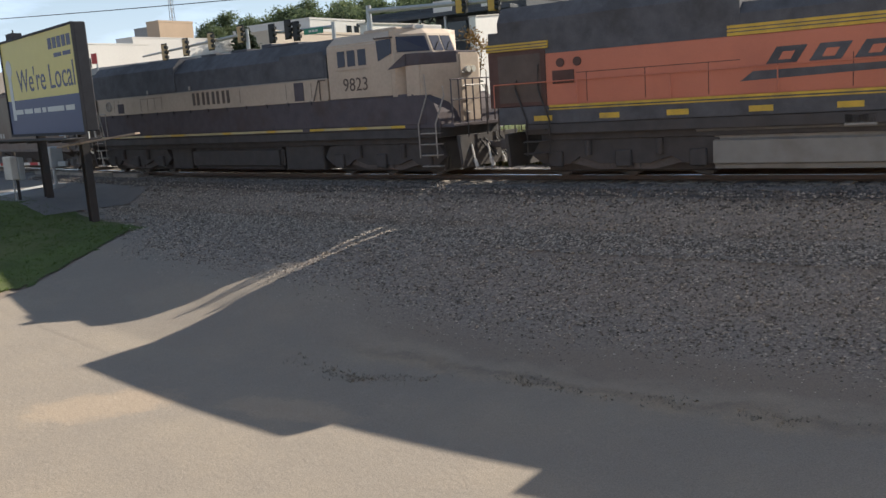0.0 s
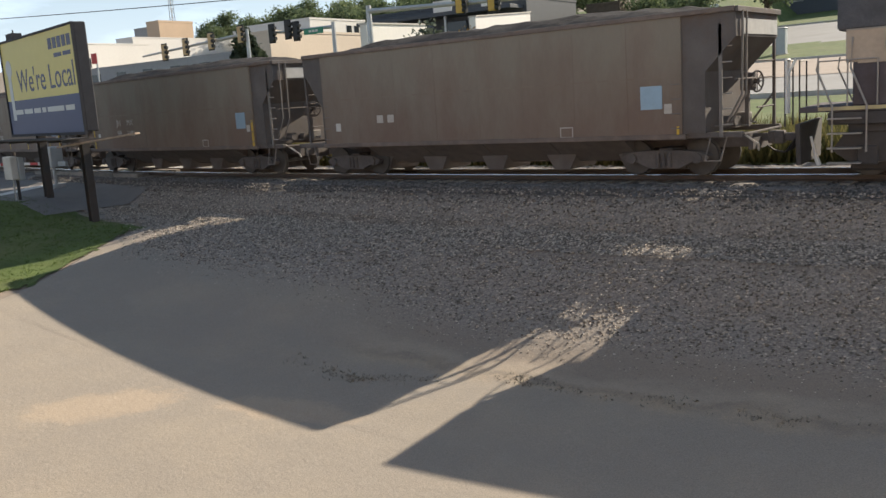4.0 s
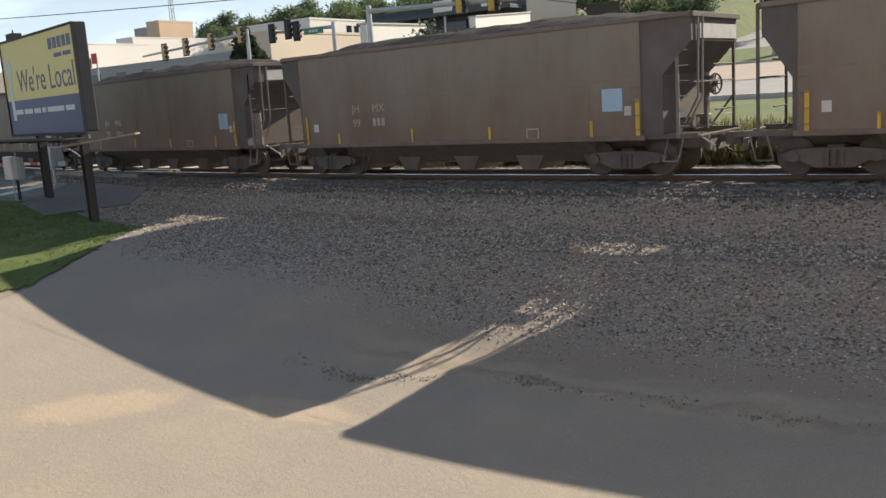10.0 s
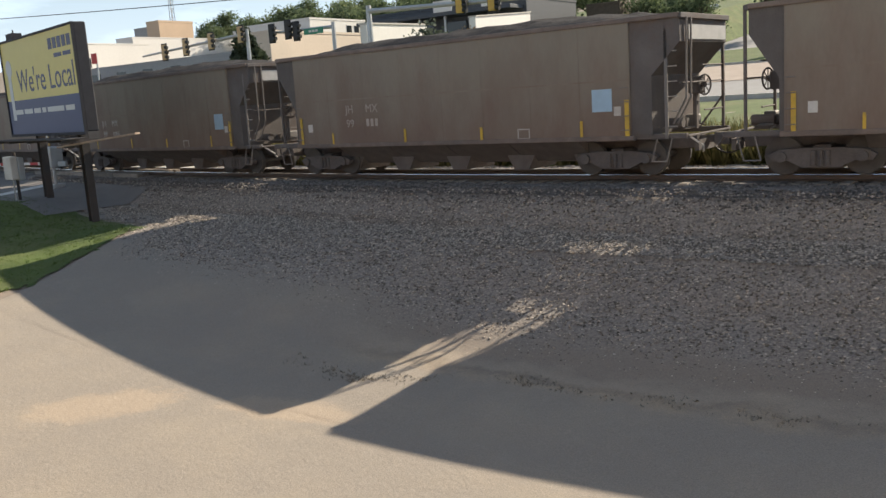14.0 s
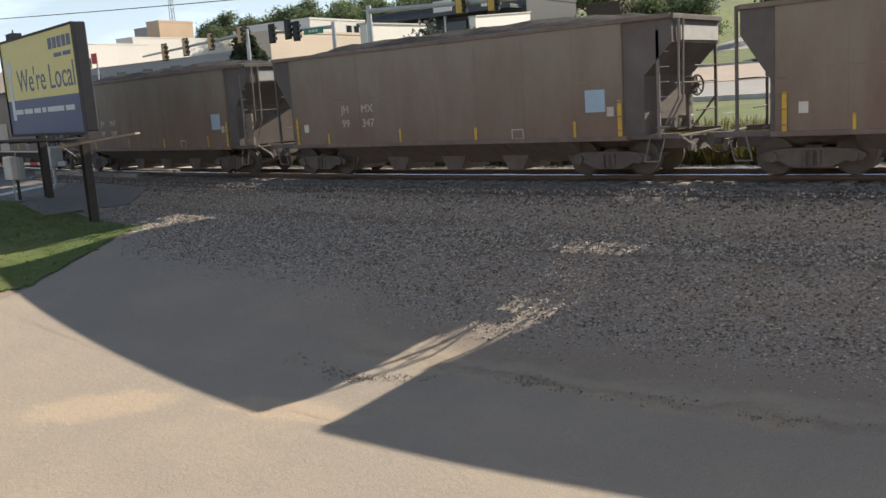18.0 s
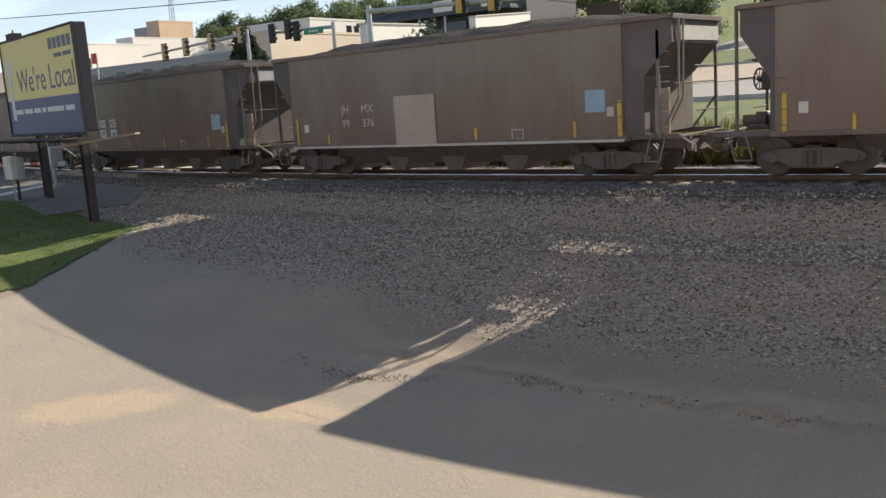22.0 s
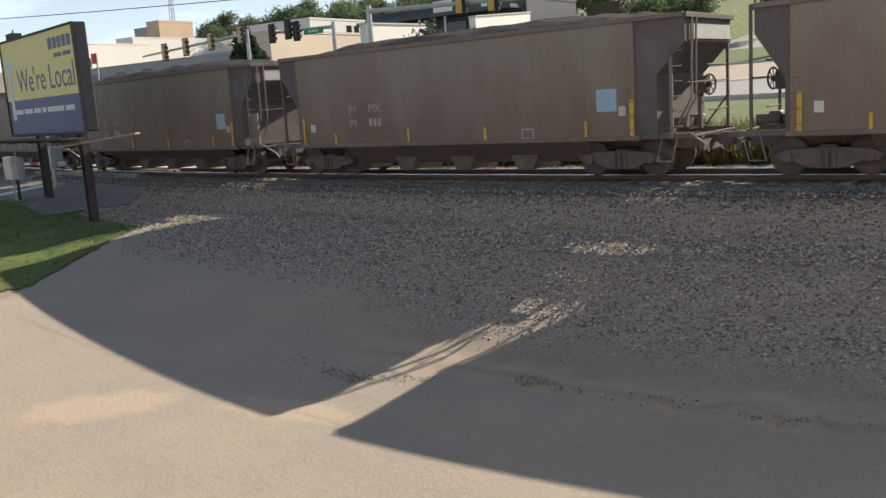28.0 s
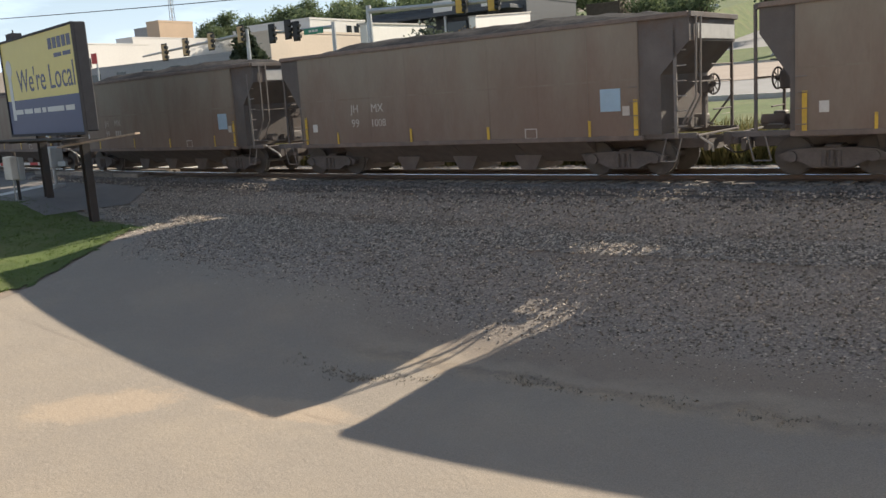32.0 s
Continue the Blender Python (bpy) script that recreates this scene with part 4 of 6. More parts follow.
def reflector_strips(car, count):
    """Yellow strips along the near sill; the first two stand at the car's ends."""
    for x, z0, z1, w in STRIPS[:count]:
        boxpart("reflector_strip", M["yellow"], car, (x - w, x + w, -HY - 0.036, -HY - 0.03, z0, z1), 0.0, "worn yellow reflective strip")


PITCH = 16.2
first, turned = hopper_car(1), hopper_car(-1)
cars = []
for i in range(19):
    if i in (4, 8, 9, 10, 11, 13):
        cars.append(turned if i == 4 else copy_thing(turned, Matrix.Identity(4)))
    else:
        cars.append(first if i == 0 else copy_thing(first, Matrix.Identity(4)))
for i, c in enumerate(cars):
    if i == 0:
        boxpart("reflector_strip", M["yellow"], c, (6.13, 6.2, -HY - 0.036, -HY - 0.03, 1.08, 1.3), 0.0, "worn yellow reflective strip")
        for a in (-3.9, -3.45):
            boxpart("small_plate", M["stencil"], c, (a, a + 0.26, -HY - 0.012, -HY - 0.002, 1.72, 1.96))
    else:
        reflector_strips(c, 2 if i == 1 else 6)
tagged(cars[0], "plain brown coal hopper car coupled behind the locomotive")
# reporting marks: the rib between the two halves breaks each line in two
MARKS = {1: "1182", 4: "1305", 6: "1005", 7: "347", 8: "590", 9: "376", 14: "1008"}


def plain_marks(car):
    for txt, x, z in (("JH", -3.74, 2.08), ("MX", -2.76, 2.08), ("99", -3.74, 1.62)):
        letters("reporting_mark", txt, 0.36, M["stencil_dim"], car, pose(x, -HY - 0.004, z) @ FACE, "faded white stencilled mark")
    for k in range(3):
        a = -3.02 + k * 0.19
        boxpart("mark_bar", M["stencil_dim"], car, (a, a + 0.12, -HY - 0.008, -HY - 0.004, 1.63, 1.87))


for i, c in enumerate(cars):
    if i in MARKS:
        for txt, x, z in (("JH", -3.74, 2.08), ("MX", -2.76, 2.08), ("99", -3.74, 1.62), (MARKS[i], -2.74, 1.62)):
            letters("reporting_mark", txt, 0.36 if len(txt) < 4 else 0.33, M["stencil"], c, pose(x, -HY - 0.004, z) @ FACE, "faded white stencilled mark")
    elif i == 10:
        for txt, x, z in (("JH", -3.74, 2.2), ("MX", -2.76, 2.2), ("99", -3.74, 1.76), ("100", -2.76, 1.76)):
            boxpart("mark_block", M["white"], c, (x - 0.27, x + 0.27, -HY - 0.01, -HY - 0.004, z - 0.17, z + 0.17))
            letters("reporting_mark", txt, 0.36 if len(txt) < 3 else 0.28, M["navy"], c, pose(x, -HY - 0.013, z - 0.12) @ FACE, "dark stencilled mark on white")
    elif i != 0:
        plain_marks(c)
tagged(cars[10], "dusty brown coal hopper car with white number blocks")
# the repaired car
tagged(cars[9], "brown coal hopper car with a pale repair panel and bare sill")
boxpart("repair_panel", M["patch"], cars[9], (-1.56, 0.06, -HY - 0.05, -HY - 0.03, 1.02, 2.52), 0.006, "pale tan bolted repair panel")
boxpart("bare_sill", M["alu"], cars[9], (-6.3, 6.3, -HY - 0.062, -HY - 0.05, Z0 - 0.02, Z0 + 0.05), 0.0, "bare metal sill strip")


# ---- locomotives ----
def handrail(parent, x0, x1, z, y, n, base, paint=None):
    bm = bmesh.new()
    rod(bm, (x0, y, z), (x1, y, z), 0.018, 6)
    part("handrail", bm, paint or M["grab"], parent)
    for i in range(n):
        x = x0 + (x1 - x0) * i / (n - 1)
        bm = bmesh.new()
        rod(bm, (x, y, base), (x, y, z), 0.018, 6)
        part("stanchion", bm, paint or M["grab"], parent)


def loco_running_gear(loco, length, tank, paint):
    for x in (4.2, length - 4.2):
        truck(loco, x, (-2.0, 0.0, 2.0), 2.0)
    for x in (4.2, length - 4.2):
        for sgn in (-1, 1):
            bm = bmesh.new()
            prism(bm, [(x - 2.75, 0.62), (x - 2.5, 0.98), (x - 1.0, 1.08), (x + 1.0, 1.08), (x + 2.5, 0.98), (x + 2.75, 0.62), (x + 2.4, 0.36), (x + 1.6, 0.36), (x + 1.3, 0.55), (x + 0.7, 0.36), (x - 0.7, 0.36), (x - 1.3, 0.55), (x - 1.6, 0.36), (x - 2.4, 0.36)], "y", sgn * 1.16 - 0.07, sgn * 1.16 + 0.07)
            part("truck_frame", bm, M["loco_under"], loco)
            for w in (-2.0, 0.0, 2.0):
                boxpart("axle_box", M["loco_under"], loco, (x + w - 0.22, x + w + 0.22, sgn * 1.26 - 0.06, sgn * 1.26 + 0.06, 0.28, 0.72), 0.03)
            for w in (-1.0, 1.0):
                bm = bmesh.new()
                rod(bm, (x + w, sgn * 1.27, 0.6), (x + w, sgn * 1.27, 1.0), 0.1, 10)
                part("spring", bm, M["loco_under"], loco)
        boxpart("truck_bolster", M["loco_under"], loco, (x - 2.4, x + 2.4, -0.9, 0.9, 0.12, 1.22), 0.05)
    boxpart("underframe_skirt", M["loco_under"], loco, (1.8, length - 1.8, -1.3, 1.3, 1.02, 1.22), 0.02)
    for x0, x1 in ((7.05, tank[0] - 0.1), (tank[1] + 0.1, length - 7.05)):
        if x1 > x0 + 0.2:
            boxpart("equipment_box", M["loco_under"], loco, (x0, x1, -1.25, 1.25, 0.18, 1.04), 0.04)
    bm = bmesh.new()
    box(bm, tank[0], tank[1], -1.35, 1.35, 0.2, 1.05)
    soften(bm, 0.15, 3)
    part("fuel_tank", bm, M["tank"] if tank[2] else M["loco_under"], loco)
    boxpart("frame", M["loco_under"], loco, (1.4, length - 1.4, -1.5, 1.5, 1.2, 1.5), 0.03)
    for e, x in ((-1, 0.0), (1, length)):
        coupler(loco, x, e)
        bm = bmesh.new()
        px0 = x - e * 0.75
        prism(bm, [(-1.45, 1.25), (1.45, 1.25), (1.3, 0.3), (-1.3, 0.3)], "x", px0 - 0.05, px0 + 0.05)
        part("pilot_plate", bm, M["loco_under"], loco)
        for q in (-1.5, 1.5):
            for k in range(4):
                a, b = sorted((x - e * 2.1, x - e * 1.4))
                boxpart("step", paint, loco, (a, b, q - 0.12, q + 0.12, 0.34 + 0.33 * k, 0.37 + 0.33 * k))
            for dx, top in ((2.2, 3.1), (1.5, 2.72)):
                bm = bmesh.new()
                tube(bm, [(x - e * dx, q * 1.04, 0.6), (x - e * dx, q * 1.04, 1.62), (x - e * (dx - 0.34), q * 1.0, 2.45), (x - e * (dx - 0.3), q * 1.0, top)], 0.024)
                part("step_rail", bm, paint, loco)
        for q in (-1.3, -0.4, 0.4, 1.3):
            bm = bmesh.new()
            rod(bm, (x - e * 0.45, q, 1.2), (x - e * 0.45, q, 2.7), 0.02, 6)
            part("end_stanchion", bm, M["pole"], loco)
        for q in (-1, 1):
            bm = bmesh.new()
            rod(bm, (x - e * 0.45, q * 1.3, 2.7), (x - e * 0.45, q * 0.4, 2.7), 0.02, 6)
            part("end_rail", bm, M["grab"], loco)
        for q in (-0.5, -0.25, 0.3, 0.55):
            bm = bmesh.new()
            rod(bm, (x - e * 0.7, q, 1.1), (x - e * 0.3, q * 0.7, 0.55), 0.03, 6)
            part("air_hose", bm, M["wire"], loco)


def cream_loco():
    L = 23.6
    loco = thing("cream_locomotive", "dirty cream and dark maroon diesel locomotive with black hood", "locomotive", "locomotives of the train")
    loco_running_gear(loco, L, (8.6, 14.4, False), M["grab"])
    boxpart("walkway", M["maroon"], loco, (0.8, L - 1.4, -1.52, 1.52, 1.5, 1.62), 0.01)
    # lower body, cream band, black upper hood
    boxpart("lower_body", M["maroon"], loco, (1.9, 21.2, -1.46, 1.46, 1.62, 2.56), 0.02)
    boxpart("cream_band", M["cream"], loco, (1.75, 17.3, -1.44, 1.44, 2.56, 3.26), 0.015, "dirty cream painted band")
    bm = bmesh.new()
    prism(bm, [(-1.43, 3.26), (1.43, 3.26), (1.43, 4.0), (0.85, 4.55), (-0.85, 4.55), (-1.43, 4.0)], "x", 1.6, 17.3)
    part("hood_top", bm, M["black"], loco, "black upper hood")
    bm = bmesh.new()
    prism(bm, [(-1.48, 3.3), (1.48, 3.3), (1.46, 4.25), (1.1, 4.6), (-1.1, 4.6), (-1.46, 4.25)], "x", 1.58, 8.2)
    part("radiator_section", bm, M["black"], loco)
    for x in (3.6, 5.2, 6.8):
        bm = bmesh.new()
        rod(bm, (x, 0, 4.6), (x, 0, 4.68), 0.62, 20)
        part("roof_fan", bm, M["black"], loco)
    for x, w in ((9.6, 0.5), (11.6, 0.5), (14.2, 0.9)):
        boxpart("roof_hatch", M["black"], loco, (x - w, x + w, -0.7, 0.7, 4.55, 4.65), 0.02)
    boxpart("exhaust_stack", M["black"], loco, (12.6, 13.2, -0.4, 0.4, 4.55, 4.75), 0.03)
    # doors and seams on the cream band
    for x in (3.2, 3.6, 5.4, 5.95, 6.5, 7.05, 12.4, 15.1, 16.45):
        boxpart("hood_door_seam", M["navy"], loco, (x - 0.007, x + 0.007, -1.446, -1.438, 2.66, 3.16))
    for x0, x1 in ((5.4, 5.95), (6.0, 6.5), (6.55, 7.05)):
        boxpart("hood_door_edge", M["navy"], loco, (x0, x1, -1.446, -1.438, 3.12, 3.135))
    boxpart("hood_edge", M["grab"], loco, (1.75, 17.3, -1.46, -1.43, 3.245, 3.275), 0.0, "dull bare edge of the hood")
    for x in (6.1, 9.2):
        boxpart("hood_stud", M["grab"], loco, (x - 0.06, x + 0.06, -1.5, -1.44, 3.3, 3.46), 0.02)
    boxpart("band_ledge", M["cream"], loco, (2.0, 17.3, -1.5, 1.5, 2.53, 2.575))
    for i in range(12):
        x = 3.0 + i * 1.22
        boxpart("ledge_bracket", M["maroon"], loco, (x - 0.03, x + 0.03, -1.51, -1.46, 2.42, 2.56))
    # flat maroon plates that paint the dark of two recesses
    boxpart("dark_recess", M["maroon"], loco, (3.5, 4.0, -1.452, -1.44, 2.6, 3.0), 0.0)
    boxpart("dark_recess", M["maroon"], loco, (15.55, 16.05, -1.452, -1.44, 2.58, 3.2), 0.0)
    boxpart("louvre_panel", M["black"], loco, (14.9, 17.2, -1.46, -1.44, 3.3, 4.15), 0.01)
    # hand wheel at the tail
    bm = bmesh.new()
    ring(bm, (2.75, -1.47, 2.92), 0.2, 0.022, "y", 16)
    rod(bm, (2.55, -1.47, 2.92), (2.95, -1.47, 2.92), 0.014, 5)
    rod(bm, (2.75, -1.47, 2.72), (2.75, -1.47, 3.12), 0.014, 5)
    part("hand_brake_wheel", bm, M["grab"], loco)
    # owner's mark as plain worn bars
    for k in range(4):
        x = 9.3 + k * 0.66
        for dx, w in ((0.0, 0.17), (0.3, 0.17)):
            boxpart("logo_bar", M["navy"], loco, (x + dx, x + dx + w, -1.449, -1.441, 2.7, 3.18), 0.0, "worn brown logo bar")
    # yellow sill stripes
    for a, b, paint in ((1.2, 15.9, "yellow_faded"), (16.3, 20.8, "yellow_faded")):
        boxpart("sill_stripe", M[paint], loco, (a, b, -1.532, -1.522, 1.53, 1.61), 0.0, "worn yellow sill stripe")
    for a, b in ((2.9, 3.5), (5.6, 6.1), (7.6, 8.6), (11.2, 11.7), (13.9, 14.4), (16.3, 17.0), (18.3, 19.1), (20.2, 20.8)):
        boxpart("sill_patch", M["yellow"], loco, (a, b, -1.54, -1.533, 1.53, 1.61), 0.0, "bright yellow reflective patch")
    # cab, nose and glass
    bm = bmesh.new()
    prism(bm, [(-1.5, 2.5), (1.5, 2.5), (1.5, 4.24), (1.05, 4.56), (-1.05, 4.56), (-1.5, 4.24)], "x", 17.4, 20.4)
    soften(bm, 0.05, 2)
    part("cab", bm, M["cream"], loco, "dirty cream wide-nose cab")
    def loft(bm, rings):
        rows = [[bm.verts.new((x, y, z)) for x, y in plan] for plan, z in rings]
        n = len(rows[0])
        for lo, hi in zip(rows, rows[1:]):
            for i in range(n):
                bm.faces.new((lo[i], lo[(i + 1) % n], hi[(i + 1) % n], hi[i]))
        bm.faces.new(rows[0][::-1])
        bm.faces.new(rows[-1])

    def cab_plan(xf):
        return [(20.35, -1.49), (20.5, -1.48), (xf, -0.55), (xf, 0.55), (20.5, 1.48), (20.35, 1.49)]

    def pane(a, b, z0, z1, x0, x1):
        """Glass on the leaning cab front, between two plan shares a and b of one face."""
        bm = bmesh.new()
        rings = []
        for z, xf in ((z0, x0), (z1, x1)):
            p, q = [(20.5 + (xf - 20.5) * u, -1.48 + 0.93 * u) if u <= 1 else (xf, -0.55 + 1.1 * (u - 1)) for u in (a, b)]
            d = (0.009, -0.009) if b <= 1 else (0.012, 0.0)
            rings.append(([p, (p[0] + d[0], p[1] + d[1]), (q[0] + d[0], q[1] + d[1]), q], z))
        loft(bm, rings)
        part("windshield", bm, M["cab_glass"], loco, "dark slanted windshield pane")

    bm = bmesh.new()
    loft(bm, [(cab_plan(21.3), 2.5), (cab_plan(21.3), 3.78), (cab_plan(21.05), 4.38), (cab_plan(20.85), 4.54)])
    part("cab_front", bm, M["cream"], loco)
    pane(0.08, 0.93, 3.84, 4.31, 21.28, 21.08)
    pane(1.06, 1.47, 3.84, 4.31, 21.28, 21.08)
    pane(1.53, 1.94, 3.84, 4.31, 21.28, 21.08)
    boxpart("cab_lower", M["maroon"], loco, (17.25, 21.7, -1.51, 1.51, 1.62, 2.5), 0.02)
    plan = [(20.9, -1.47), (21.5, -1.44), (22.25, -0.45), (22.25, 0.45), (21.5, 1.44), (20.9, 1.47)]
    bm = bmesh.new()
    loft(bm, [(plan, 1.62), (plan, 3.7)])
    soften(bm, 0.04, 2)
    part("nose", bm, M["cream"], loco)
    bm = bmesh.new()
    loft(bm, [([(20.95, -1.486), (21.51, -1.455), (22.2, -0.53), (22.2, 0.45), (20.95, 1.0)], z) for z in (3.4, 3.76)])
    soften(bm, 0.02, 1)
    part("nose_flash", bm, M["maroon"], loco, "dark maroon band round the nose top")
    bm = bmesh.new()
    prism(bm, [(20.2, 3.33), (21.0, 3.76), (21.0, 3.4)], "y", -1.525, -1.47)
    part("side_flash", bm, M["maroon"], loco)
    bm = bmesh.new()
    prism(bm, [(21.6, 1.62), (22.2, 1.62), (22.15, 1.95), (22.0, 2.25), (21.7, 2.46), (21.6, 2.46)], "y", -1.49, 1.49)
    part("nose_lower", bm, M["maroon"], loco)
    boxpart("front_deck", M["maroon"], loco, (22.0, 22.25, -1.45, 1.45, 1.56, 1.63), 0.01)
    for x0, x1 in ((17.95, 18.3), (18.42, 18.78), (18.92, 19.28)):
        boxpart("side_window", M["cab_glass"], loco, (x0, x1, -1.512, -1.504, 3.56, 4.06), 0.0, "dark side window")
    bm = bmesh.new()
    box(bm, 17.86, 19.37, -1.53, -1.507, 4.06, 4.13)
    box(bm, 17.86, 19.37, -1.53, -1.507, 3.46, 3.53)
    part("window_frame", bm, M["cream"], loco)
    bm = bmesh.new()
    prism(bm, [(19.82, 3.62), (20.42, 3.82), (20.42, 4.27), (19.78, 4.25)], "y", -1.512, -1.502)
    part("front_side_window", bm, M["cab_glass"], loco)
    boxpart("number_board", M["white"], loco, (20.5, 20.85, -0.45, 0.45, 4.5, 4.66), 0.02)
    bm = bmesh.new()
    for q in (-0.12, 0.12):
        rod(bm, (22.24, q, 3.2), (22.33, q, 3.2), 0.1, 12)
    part("headlight", bm, M["lamp"], loco)
    for k in range(9):
        q = -1.36 + k * 0.34
        bm = bmesh.new()
        rod(bm, (22.62, q, 1.6), (22.62, q, 2.9), 0.024, 6)
        part("deck_stanchion", bm, M["maroon"], loco, "dark front deck stanchion")
    for z in (2.3, 2.9):
        bm = bmesh.new()
        rod(bm, (22.62, -1.4, z), (22.62, 1.4, z), 0.022, 6)
        part("deck_rail", bm, M["maroon"], loco)
    boxpart("front_apron", M["maroon"], loco, (22.2, 22.7, -1.42, 1.42, 1.5, 1.6), 0.01)
    bm = bmesh.new()
    for q in (-1.4, -1.1):
        rod(bm, (0.5, q, 1.5), (0.5, q, 2.72), 0.03, 6)
    rod(bm, (0.5, -1.42, 2.72), (0.5, -1.0, 2.72), 0.03, 6)
    rod(bm, (0.5, -1.42, 2.3), (0.72, -1.46, 2.72), 0.03, 6)
    part("rear_hand_hold", bm, M["rail_white"], loco, "white rear hand hold")
    for x, q in ((1.0, -1.2), (22.9, -0.9), (23.2, -0.5), (22.8, 0.6)):
        bm = bmesh.new()
        rod(bm, (x, q, 0.95), (x + 0.1, q, 0.5), 0.03, 6)
        rod(bm, (x + 0.1, q, 0.5), (x + 0.18, q, 0.28), 0.055, 8)
        part("hose_end", bm, M["rail_white"], loco, "pale hanging hose end")
    for k in range(4):
        bm = bmesh.new()
        rod(bm, (22.28, -0.42, 1.9 + k * 0.4), (22.28, -0.12, 1.9 + k * 0.4), 0.018, 6)
        part("nose_grab", bm, M["grab"], loco)
    letters("road_number", "9823", 0.6, M["navy"], loco, pose(18.72, -1.506, 2.78) @ FACE, "dark road number on the cab")
    bm = bmesh.new()
    rod(bm, (16.6, -1.5, 2.55), (16.9, -1.5, 3.2), 0.02, 6)
    rod(bm, (16.9, -1.5, 3.2), (17.25, -1.5, 3.2), 0.02, 6)
    rod(bm, (16.95, -1.5, 2.55), (16.95, -1.5, 3.2), 0.02, 6)
    part("cab_grab", bm, M["navy"], loco)
    boxpart("roof_aircon", M["cream"], loco, (18.3, 19.8, -0.6, 0.6, 4.56, 4.7), 0.04)
    for q in (-0.45, 0.1):
        bm = bmesh.new()
        rod(bm, (21.3, q, 3.86), (21.2, q + 0.3, 4.14), 0.014, 5)
        part("wiper", bm, M["pole"], loco)
    bm = bmesh.new()
    rod(bm, (19.7, -1.5, 4.32), (20.5, -1.5, 4.3), 0.03, 6)
    part("rain_gutter", bm, M["navy"], loco)
    bm = bmesh.new()
    for k, q in enumerate((-0.25, 0.0, 0.25)):
        rod(bm, (19.8, q, 4.66), (20.3, q, 4.66), 0.05, 8, 0.08)
    part("horn", bm, M["grab"], loco)
    return loco


